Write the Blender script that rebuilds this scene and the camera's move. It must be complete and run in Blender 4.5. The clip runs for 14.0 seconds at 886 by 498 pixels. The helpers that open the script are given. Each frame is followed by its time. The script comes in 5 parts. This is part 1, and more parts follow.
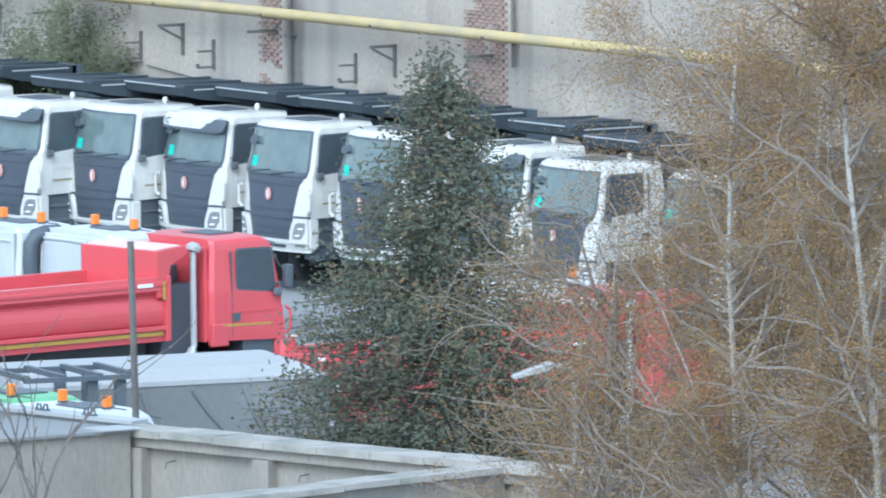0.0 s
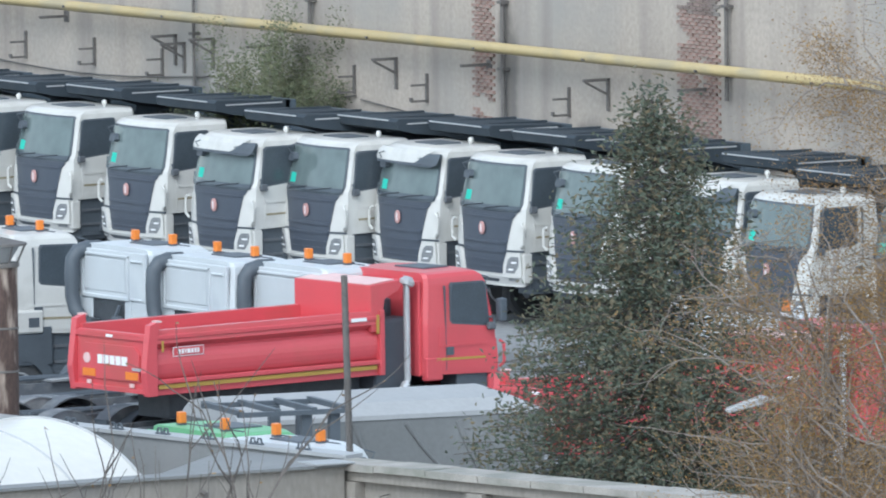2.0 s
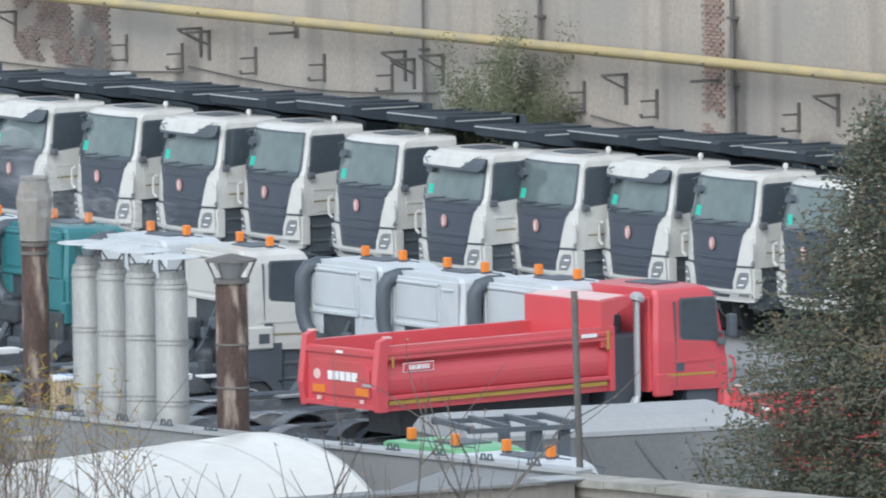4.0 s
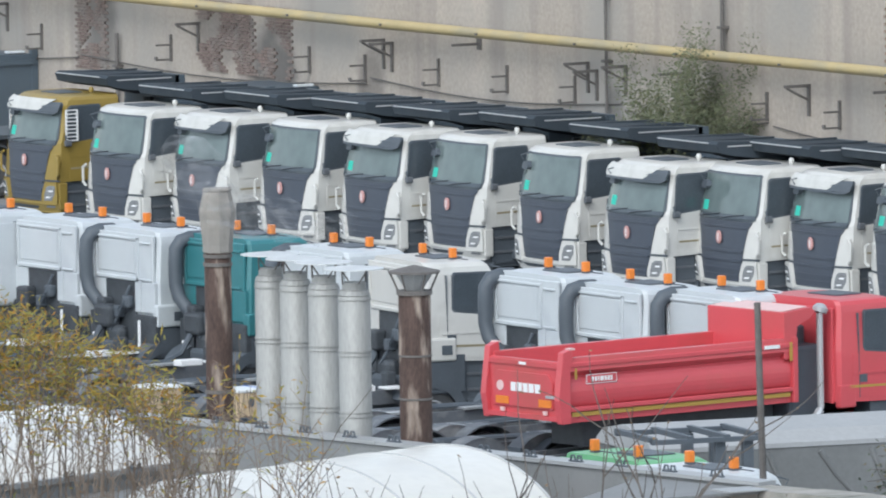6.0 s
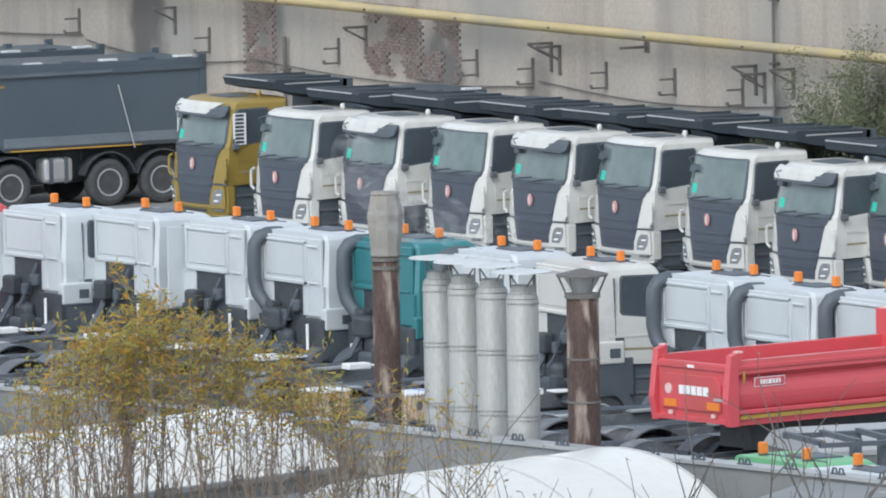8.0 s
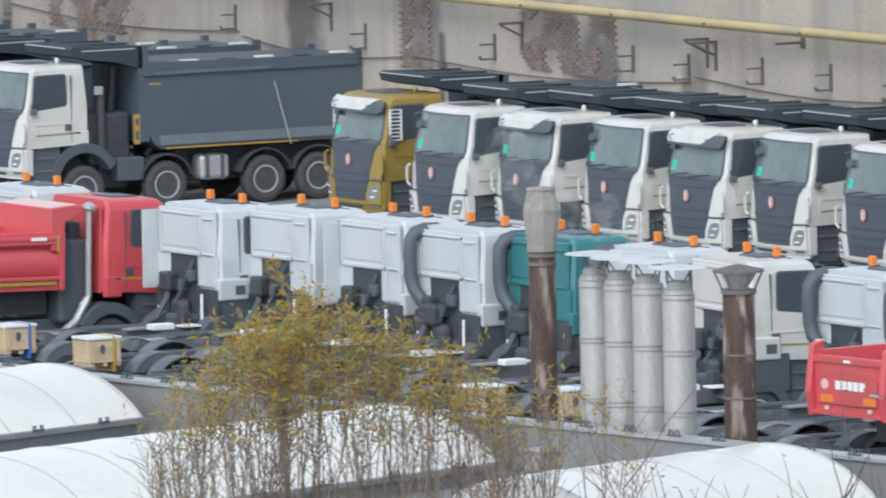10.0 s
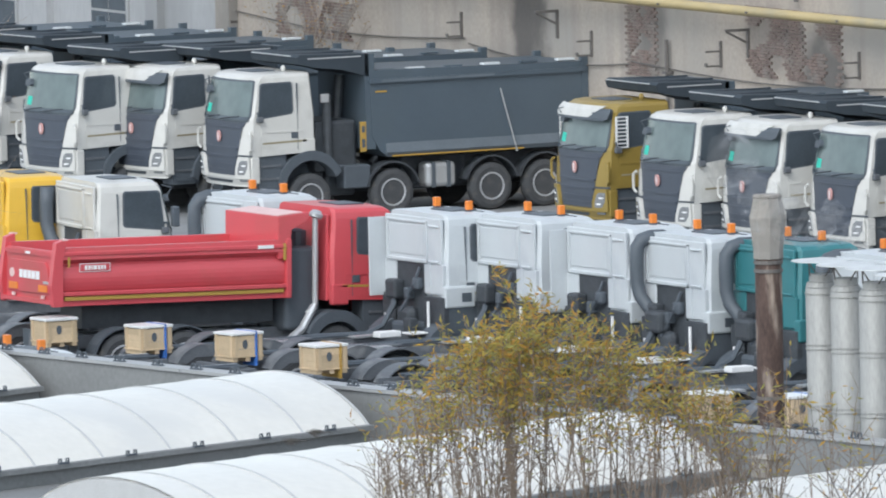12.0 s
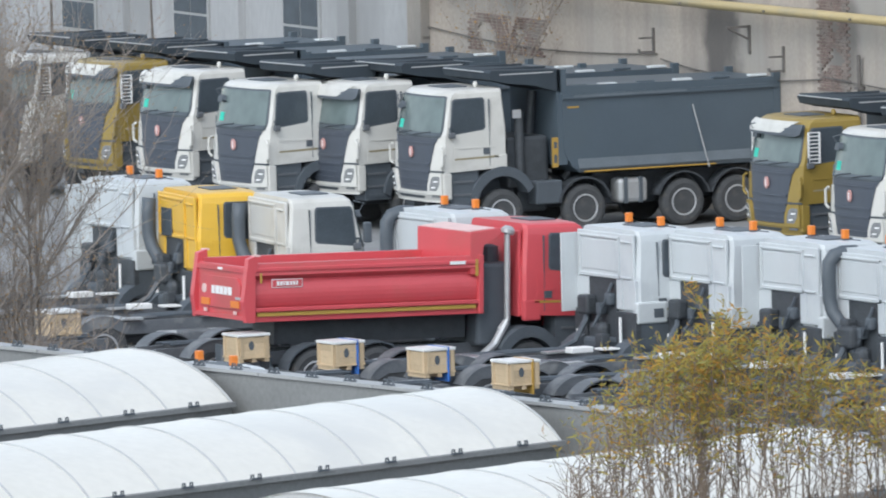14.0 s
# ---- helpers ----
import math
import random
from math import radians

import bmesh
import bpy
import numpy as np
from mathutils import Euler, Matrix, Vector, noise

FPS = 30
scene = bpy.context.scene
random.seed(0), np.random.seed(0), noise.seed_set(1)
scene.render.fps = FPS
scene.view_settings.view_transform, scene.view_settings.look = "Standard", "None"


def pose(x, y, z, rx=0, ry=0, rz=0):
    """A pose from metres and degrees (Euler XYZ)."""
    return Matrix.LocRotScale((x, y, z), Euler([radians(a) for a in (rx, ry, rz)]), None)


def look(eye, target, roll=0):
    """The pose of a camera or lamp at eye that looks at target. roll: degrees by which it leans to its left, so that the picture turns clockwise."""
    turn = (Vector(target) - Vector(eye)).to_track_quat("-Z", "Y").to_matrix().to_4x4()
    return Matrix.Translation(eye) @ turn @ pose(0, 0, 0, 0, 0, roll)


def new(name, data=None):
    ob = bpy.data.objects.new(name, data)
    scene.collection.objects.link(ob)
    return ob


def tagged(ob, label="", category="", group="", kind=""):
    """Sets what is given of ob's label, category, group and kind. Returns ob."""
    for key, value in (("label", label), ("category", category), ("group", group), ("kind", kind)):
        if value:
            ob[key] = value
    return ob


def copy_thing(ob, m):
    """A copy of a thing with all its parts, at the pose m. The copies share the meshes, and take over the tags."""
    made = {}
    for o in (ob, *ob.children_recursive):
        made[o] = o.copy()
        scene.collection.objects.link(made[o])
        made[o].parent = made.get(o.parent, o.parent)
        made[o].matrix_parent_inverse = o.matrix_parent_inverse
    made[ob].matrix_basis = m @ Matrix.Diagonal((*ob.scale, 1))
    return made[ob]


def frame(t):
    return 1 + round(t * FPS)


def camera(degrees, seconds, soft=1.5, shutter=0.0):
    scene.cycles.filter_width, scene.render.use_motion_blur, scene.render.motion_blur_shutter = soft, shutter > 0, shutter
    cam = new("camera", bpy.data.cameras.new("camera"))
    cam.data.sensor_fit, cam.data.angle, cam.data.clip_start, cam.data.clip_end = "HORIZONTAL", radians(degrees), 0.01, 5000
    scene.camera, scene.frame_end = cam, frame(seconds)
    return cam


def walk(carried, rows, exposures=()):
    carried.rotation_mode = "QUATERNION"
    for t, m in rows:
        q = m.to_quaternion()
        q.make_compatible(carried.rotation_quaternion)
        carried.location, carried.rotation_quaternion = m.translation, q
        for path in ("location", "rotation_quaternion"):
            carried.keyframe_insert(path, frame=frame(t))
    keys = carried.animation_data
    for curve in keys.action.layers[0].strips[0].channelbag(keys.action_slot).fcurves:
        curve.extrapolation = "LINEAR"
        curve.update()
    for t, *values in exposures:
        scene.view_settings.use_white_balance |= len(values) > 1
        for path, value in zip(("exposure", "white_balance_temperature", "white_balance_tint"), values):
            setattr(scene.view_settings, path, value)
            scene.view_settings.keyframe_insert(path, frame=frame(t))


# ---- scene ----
cam = camera(3.8, 14.0, soft=1.9, shutter=0.4)
EYE = (0.0, 0.0, 25.1)


def aim(yaw, pitch, roll):
    """The camera's pose on its stand: yaw to the left, pitch up, roll, in degrees."""
    a, b = radians(yaw), radians(pitch)
    way = Vector((-math.sin(a) * math.cos(b), math.cos(a) * math.cos(b), math.sin(b)))
    return look(EYE, Vector(EYE) + way * 100, roll)


PAN = [
    (0, -1.3659, -5.1114, -0.474),
    (0.5, -1.1429, -5.0935, -0.507),
    (1, -0.9200, -5.0664, -0.536),
    (1.5, -0.6566, -5.0126, -0.586),
    (2, -0.4473, -4.9577, -0.622),
    (2.5, -0.2561, -4.9362, -0.661),
    (3, 0.0000, -4.9359, -0.700),
    (3.5, 0.2681, -4.9044, -0.728),
    (3.7, 0.3833, -4.8930, -0.743),
    (5.8, 1.2527, -4.8162, -0.871),
    (6, 1.3291, -4.8170, -0.883),
    (6.5, 1.5045, -4.8191, -0.914),
    (7, 1.7069, -4.8064, -0.964),
    (7.5, 1.9067, -4.7986, -1.004),
    (7.7, 1.9736, -4.7908, -1.014),
    (9.8, 2.5942, -4.8084, -1.096),
    (10, 2.7245, -4.7962, -1.119),
    (10.5, 2.9870, -4.7850, -1.174),
    (11, 3.2427, -4.7759, -1.212),
    (11.5, 3.4907, -4.7598, -1.245),
    (12, 3.6982, -4.7448, -1.271),
    (12.5, 3.8713, -4.7217, -1.292),
    (13, 4.0611, -4.7027, -1.317),
    (13.5, 4.3104, -4.6772, -1.339),
    (14, 4.5234, -4.6584, -1.356),
]
walk(cam, [(t, aim(a, b, c)) for t, a, b, c in PAN], exposures=[(0, 1.25, 5400, 0), (1.5, 1.0, 5700, 2), (3.0, 0.78, 6150, 5), (14.0, 0.74, 6300, 6)])

# world, sun, exposure: an overcast, slightly hazy autumn day
world = bpy.data.worlds.new("sky")
scene.world = world
world.use_nodes = True
wn, wl = world.node_tree.nodes, world.node_tree.links
sky = wn.new("ShaderNodeTexSky")
sky.sky_type, sky.sun_disc = "NISHITA", False
sky.sun_elevation, sky.sun_rotation = radians(40), radians(200)
sky.air_density, sky.dust_density, sky.ozone_density = 1.0, 1.0, 1.5
grey = wn.new("ShaderNodeHueSaturation")
grey.inputs["Saturation"].default_value = 0.45
wl.new(sky.outputs[0], grey.inputs["Color"])
wl.new(grey.outputs[0], wn["Background"].inputs[0])
wn["Background"].inputs[1].default_value = 0.15
sun = new("sun", bpy.data.lights.new("sun", "SUN"))
sun.data.energy, sun.data.angle, sun.data.color = 1.0, radians(30), (1.0, 0.98, 0.96)
sun.matrix_basis = look((-60, -160, 190), (0, 0, 0))

# ---- materials ----


def mat(name, color, rough=0.6, metal=0.0, vary=0.12, scale=3.0, fine=40.0, bump=0.1, dirt=None, amount=0.0, coat=0.0, random_tone=0.0, stretch=(1, 1, 1)):
    """A surface of one base colour with variation at two scales, dirt patches and fine relief."""
    m = bpy.data.materials.new(name)
    m.use_nodes = True
    n, l = m.node_tree.nodes, m.node_tree.links
    b = n["Principled BSDF"]
    b.inputs["Roughness"].default_value, b.inputs["Metallic"].default_value = rough, metal
    b.inputs["Coat Weight"].default_value = coat
    co = n.new("ShaderNodeTexCoord")
    mp = n.new("ShaderNodeMapping")
    mp.inputs["Scale"].default_value = stretch
    l.new(co.outputs["Object"], mp.inputs[0])
    big, small = n.new("ShaderNodeTexNoise"), n.new("ShaderNodeTexNoise")
    big.inputs["Scale"].default_value, small.inputs["Scale"].default_value = scale, fine
    big.inputs["Detail"].default_value = 6
    l.new(mp.outputs[0], big.inputs[0]), l.new(mp.outputs[0], small.inputs[0])
    add = n.new("ShaderNodeMath")
    add.operation = "ADD"
    l.new(big.outputs[0], add.inputs[0]), l.new(small.outputs[0], add.inputs[1])
    rng = n.new("ShaderNodeMapRange")
    rng.inputs[1].default_value, rng.inputs[2].default_value = 0.6, 1.4
    rng.inputs[3].default_value, rng.inputs[4].default_value = 1 - vary, 1 + vary
    l.new(add.outputs[0], rng.inputs[0])
    mul = n.new("ShaderNodeVectorMath")
    mul.operation = "SCALE"
    mul.inputs[0].default_value = color
    last = rng.outputs[0]
    if random_tone:
        oi, gi = n.new("ShaderNodeObjectInfo"), n.new("ShaderNodeMapRange")
        gi.inputs[3].default_value, gi.inputs[4].default_value = 1 - random_tone, 1 + random_tone
        l.new(oi.outputs["Random"], gi.inputs[0])
        pm = n.new("ShaderNodeMath")
        pm.operation = "MULTIPLY"
        l.new(last, pm.inputs[0]), l.new(gi.outputs[0], pm.inputs[1])
        last = pm.outputs[0]
    l.new(last, mul.inputs["Scale"])
    out = mul.outputs[0]
    if dirt:
        d = n.new("ShaderNodeTexNoise")
        d.inputs["Scale"].default_value, d.inputs["Detail"].default_value = scale * 0.7, 8
        l.new(mp.outputs[0], d.inputs[0])
        r = n.new("ShaderNodeMapRange")
        r.inputs[1].default_value, r.inputs[2].default_value = 0.62 - amount * 0.3, 0.75 - amount * 0.2
        l.new(d.outputs[0], r.inputs[0])
        mx = n.new("ShaderNodeMix")
        mx.data_type = "RGBA"
        l.new(r.outputs[0], mx.inputs[0]), l.new(out, mx.inputs[6])
        mx.inputs[7].default_value = (*dirt, 1)
        out = mx.outputs[2]
    l.new(out, b.inputs["Base Color"])
    if bump:
        bp = n.new("ShaderNodeBump")
        bp.inputs["Strength"].default_value, bp.inputs["Distance"].default_value = bump, 0.02
        l.new(small.outputs[0], bp.inputs["Height"])
        l.new(bp.outputs[0], b.inputs["Normal"])
    return m


WHITE = mat("white_paint", (0.61, 0.60, 0.57), 0.35, vary=0.05, scale=1.5, bump=0.02, dirt=(0.5, 0.49, 0.46), amount=0.2, coat=0.3)
COOL_WHITE = mat("cool_white_paint", (0.55, 0.58, 0.60), 0.4, vary=0.05, scale=1.5, bump=0.02, dirt=(0.5, 0.53, 0.56), amount=0.2)
RED = mat("red_paint", (0.60, 0.082, 0.098), 0.4, vary=0.06, scale=1.0, bump=0.02, dirt=(0.5, 0.09, 0.09), amount=0.25, coat=0.3)
RED_TOP = mat("pale_red_paint", (0.72, 0.5, 0.48), 0.6, vary=0.1)
GOLD = mat("olive_gold_paint", (0.288, 0.205, 0.050), 0.4, vary=0.05, bump=0.02, coat=0.3)
YELLOW = mat("yellow_paint", (0.75, 0.45, 0.05), 0.4, vary=0.05, bump=0.02, coat=0.3)
TEAL = mat("teal_paint", (0.045, 0.195, 0.215), 0.4, vary=0.08, bump=0.02, coat=0.3)
GREEN = mat("green_paint", (0.17, 0.42, 0.22), 0.5, vary=0.08)
BLACK = mat("black_plastic", (0.085, 0.1, 0.118), 0.55, vary=0.15, bump=0.05)
# engine black, also carrying the shade in recesses and under bodies
ENGINE_SHADE = mat("engine_and_shade_black", (0.055, 0.062, 0.071), 0.5, vary=0.35, scale=5, bump=0.2)
GRILLE = mat("dark_grille_plastic", (0.068, 0.08, 0.104), 0.45, vary=0.12, bump=0.03)
TUB = mat("dark_slate_paint", (0.082, 0.108, 0.134), 0.45, vary=0.12, scale=0.8, bump=0.03, dirt=(0.085, 0.11, 0.13), amount=0.3)
CANOPY = mat("dull_dark_canopy_paint", (0.05, 0.062, 0.075), 0.7, vary=0.15, scale=0.8, bump=0.03, dirt=(0.07, 0.08, 0.09), amount=0.3)
CANOPY.node_tree.nodes["Principled BSDF"].inputs["Specular IOR Level"].default_value = 0.15
STEEL = mat("galvanised_steel", (0.55, 0.56, 0.57), 0.45, 0.6, vary=0.15, scale=2)
RIM = mat("silver_rim_paint", (0.5, 0.51, 0.53), 0.4, 0.4, vary=0.1)
TYRE = mat("tyre_rubber", (0.065, 0.068, 0.073), 0.85, vary=0.2, scale=6, dirt=(0.1, 0.095, 0.09), amount=0.2)
CHASSIS = mat("dark_chassis_paint", (0.12, 0.13, 0.145), 0.55, vary=0.2, dirt=(0.22, 0.225, 0.23), amount=0.25)
ORANGE = mat("orange_beacon_plastic", (0.75, 0.22, 0.035), 0.3, vary=0.08, scale=20)
STRIPE = mat("gold_stripe_film", (0.45, 0.28, 0.06), 0.5, vary=0.1)
DULL_STRIPE = mat("dull_gold_stripe", (0.3, 0.26, 0.17), 0.5, vary=0.1)
BADGE = mat("red_badge_enamel", (0.55, 0.3, 0.28), 0.35)
LAMP = mat("headlamp_glass", (0.34, 0.35, 0.36), 0.12, 0.4, vary=0.3, scale=15)
PAPER = mat("mint_paper_sticker", (0.05, 0.55, 0.42), 0.7, vary=0.05)
GLASS = mat("dark_side_glass", (0.07, 0.085, 0.1), 0.08, vary=0.25, scale=2, bump=0.0)
SCREEN = mat("windscreen_glass", (0.13, 0.165, 0.165), 0.1, vary=0.18, scale=1.2, fine=3.0, bump=0.0)
LETTER = mat("white_lettering", (0.8, 0.8, 0.8), 0.5, vary=0.03)
# plain grey for thin trim, and for highlights painted on the canopies
TRIM_GLINT = mat("grey_trim_and_glint", (0.4, 0.41, 0.42), 0.6, vary=0.1)
RAIL_GREY = mat("slate_edge_and_gloss", (0.13, 0.155, 0.18), 0.4, vary=0.2, scale=2)
WHITE_LINE = mat("bright_edge_strip", (0.65, 0.68, 0.7), 0.3, vary=0.15)

# ---- mesh helpers ----


def part(name, bm, material, parent=None, label="", m=None, smooth=False):
    """Links a bmesh as one mesh object, under a thing or a part where parent is given."""
    me = bpy.data.meshes.new(name)
    bmesh.ops.recalc_face_normals(bm, faces=bm.faces)
    if smooth:
        for f in bm.faces:
            f.smooth = True
    bm.to_mesh(me)
    bm.free()
    me.materials.append(material)
    ob = new(name, me)
    if parent is not None:
        ob.parent = parent
    if m is not None:
        ob.matrix_basis = m
    if label:
        ob["label"] = label
    return ob


def box(x0, x1, y0, y1, z0, z1, bevel=0.0, bm=None, m=None):
    bm = bm or bmesh.new()
    r = bmesh.ops.create_cube(bm, size=1.0)
    vs = r["verts"]
    bmesh.ops.scale(bm, vec=(abs(x1 - x0), abs(y1 - y0), abs(z1 - z0)), verts=vs)
    bmesh.ops.translate(bm, vec=((x0 + x1) / 2, (y0 + y1) / 2, (z0 + z1) / 2), verts=vs)
    if bevel:
        es = list({e for v in vs for e in v.link_edges})
        r = bmesh.ops.bevel(bm, geom=es, offset=bevel, segments=2, affect="EDGES", profile=0.5)
        vs = list({v for f in r["faces"] for v in f.verts} | {v for v in vs if v.is_valid})
    if m is not None:
        bmesh.ops.transform(bm, matrix=m, verts=vs)
    return bm


def prism(poly, y0, y1, bm=None, bevel=0.0, axis="y"):
    """A polygon in x, z (axis y), x, y (axis z) or y, z (axis x), drawn out along the axis."""
    bm = bm or bmesh.new()

    def put(a, b, c):
        return {"y": (a, c, b), "z": (a, b, c), "x": (c, a, b)}[axis]
    lo = [bm.verts.new(put(a, b, y0)) for a, b in poly]
    hi = [bm.verts.new(put(a, b, y1)) for a, b in poly]
    k = len(poly)
    fs = [bm.faces.new(lo), bm.faces.new(hi[::-1])]
    fs += [bm.faces.new((lo[i], hi[i], hi[(i + 1) % k], lo[(i + 1) % k])) for i in range(k)]
    if bevel:
        bmesh.ops.bevel(bm, geom=list({e for f in fs for e in f.edges}), offset=bevel, segments=2, affect="EDGES", profile=0.5)
    return bm


def tube(points, radius, seg=8, bm=None, taper=None):
    """A round tube through points; taper: the radius at its end."""
    bm = bm or bmesh.new()
    pts = [Vector(p) for p in points]
    rings = []
    for i, p in enumerate(pts):
        d = (pts[min(i + 1, len(pts) - 1)] - pts[max(i - 1, 0)]).normalized()
        a = d.orthogonal().normalized()
        if i:
            a = (rings_dir - d * rings_dir.dot(d)).normalized()
        rings_dir = a
        b = d.cross(a)
        r = radius if taper is None else radius + (taper - radius) * i / (len(pts) - 1)
        rings.append([bm.verts.new(p + (a * math.cos(u) + b * math.sin(u)) * r) for u in (2 * math.pi * k / seg for k in range(seg))])
    for a, b in zip(rings, rings[1:]):
        for k in range(seg):
            bm.faces.new((a[k], a[(k + 1) % seg], b[(k + 1) % seg], b[k]))
    bm.faces.new(rings[0][::-1]), bm.faces.new(rings[-1])
    return bm


def lathe(profile, seg=24, bm=None, axis="z"):
    """A turned body from (radius, height) pairs, closed at both ends."""
    bm = bm or bmesh.new()
    rings = []
    for r, h in profile:
        ring = []
        for k in range(seg):
            u = 2 * math.pi * k / seg
            p = (r * math.cos(u), r * math.sin(u), h)
            ring.append(bm.verts.new(p if axis == "z" else (p[0], p[2], p[1])))
        rings.append(ring)
    for a, b in zip(rings, rings[1:]):
        for k in range(seg):
            bm.faces.new((a[k], a[(k + 1) % seg], b[(k + 1) % seg], b[k]))
    bm.faces.new(rings[0][::-1]), bm.faces.new(rings[-1])
    return bm


def thing(name, m, label, category, group=""):
    ob = new(name)
    ob.matrix_basis = m
    ob.empty_display_size = 0.3
    return tagged(ob, label, category, group)


# ---- truck parts, in truck space: x forward from the nose, y to its left, z up ----
HW = 1.25
LEVELS = [(0.95, -0.06, 0.20, 1.22), (1.03, 0.0, 0.20, 1.25), (1.58, 0.02, 0.20, 1.25), (1.63, 0.02, 0.20, 1.25), (2.45, -0.02, 0.20, 1.25), (2.55, -0.05, 0.21, 1.245),
          (3.28, -0.20, 0.20, 1.20), (3.40, -0.25, 0.22, 1.18), (3.47, -0.34, 0.25, 1.14), (3.50, -0.50, 0.3, 1.04)]


def nose(z):
    """Front line, corner setback and half width of the cab at height z."""
    for a, b in zip(LEVELS, LEVELS[1:]):
        if z <= b[0]:
            k = max(0.0, (z - a[0]) / (b[0] - a[0]))
            return [p + (q - p) * k for p, q in zip(a[1:], b[1:])]
    return list(LEVELS[-1][1:])


def on_front(y, z, off=0.0):
    f, s, w = nose(z)
    u = min(1.0, abs(y) / w)
    return Vector((f - s * u ** 3 + off, y * (1 + off * 0.3), z))


def front_patch(outline, off, thick, bm=None):
    """A curved panel on the cab's front: rows of (z, y0, y1)."""
    bm = bm or bmesh.new()
    n, skins = 16, []
    for o in (off, off - thick):
        skins.append([[bm.verts.new(on_front(a + (b - a) * k / n, z, o)) for k in range(n + 1)] for z, a, b in outline])
    s0, s1 = skins
    for r in range(len(outline) - 1):
        for k in range(n):
            bm.faces.new((s0[r][k], s0[r][k + 1], s0[r + 1][k + 1], s0[r + 1][k]))
            bm.faces.new((s1[r][k], s1[r + 1][k], s1[r + 1][k + 1], s1[r][k + 1]))
        for k in (0, n):
            bm.faces.new((s0[r][k], s0[r + 1][k], s1[r + 1][k], s1[r][k]))
    for r in (0, -1):
        for k in range(n):
            bm.faces.new((s0[r][k], s1[r][k], s1[r][k + 1], s0[r][k + 1]))
    return bm


def cab_shell(back=-1.84):
    bm = bmesh.new()
    rings = []
    for z, f, s, w in LEVELS:
        low = z < 1.6
        xb = (-0.36 if low else back + (0.06 if z > 3.25 else 0.0))
        ring = [bm.verts.new(on_front(-w + 2 * w * k / 16, z)) for k in range(17)]
        ring += [bm.verts.new((x, w, z)) for x in (-0.29 if low else -1.0, xb + 0.06)] + [bm.verts.new((xb, w - 0.08, z)), bm.verts.new((xb, -w + 0.08, z))]
        ring += [bm.verts.new((x, -w, z)) for x in (xb + 0.06, -0.29 if low else -1.0)]
        rings.append(ring)
    k = len(rings[0])
    for a, b in zip(rings, rings[1:]):
        for i in range(k):
            bm.faces.new((a[i], a[(i + 1) % k], b[(i + 1) % k], b[i]))
    bm.faces.new(rings[0][::-1]), bm.faces.new(rings[-1])
    return bm

# ---- things: lorries ----


def side_panel(poly, y, thick, bm=None):
    """A flat panel in x, z on the side at y, thick outwards."""
    return prism(poly, y, y + (thick if y > 0 else -thick), bm)


def wheel(parent, x, y, out):
    """A wheel with its tyre and rim; out is 1 on the left side, -1 on the right."""
    if "tyre" not in SHARED:
        SHARED["tyre"] = lathe([(0.31, -0.15), (0.44, -0.17), (0.53, -0.14), (0.56, -0.08), (0.56, 0.08), (0.53, 0.14), (0.44, 0.17), (0.31, 0.15)], 24, axis="y")
        SHARED["rim"] = lathe([(0.33, 0.06), (0.33, 0.165), (0.30, 0.17), (0.27, 0.12), (0.25, 0.04), (0.15, 0.03), (0.13, 0.08), (0.10, 0.13), (0.02, 0.14)], 20, axis="y")
        for key, material in (("tyre", TYRE), ("rim", RIM)):
            me = bpy.data.meshes.new(key)
            bm = SHARED[key]
            bmesh.ops.recalc_face_normals(bm, faces=bm.faces)
            bm.to_mesh(me)
            me.materials.append(material)
            me.materials.append(BLACK)
            if key == "rim":
                for f in me.polygons:
                    f.material_index = int(math.hypot(f.center.x, f.center.z) < 0.235)
            SHARED[key] = me
    w = new("wheel", SHARED["tyre"])
    w.parent, w.matrix_basis = parent, pose(x, y, 0.56, 0, 0, 0 if out > 0 else 180)
    r = new("rim", SHARED["rim"])
    r.parent = w
    return w


SHARED = {}


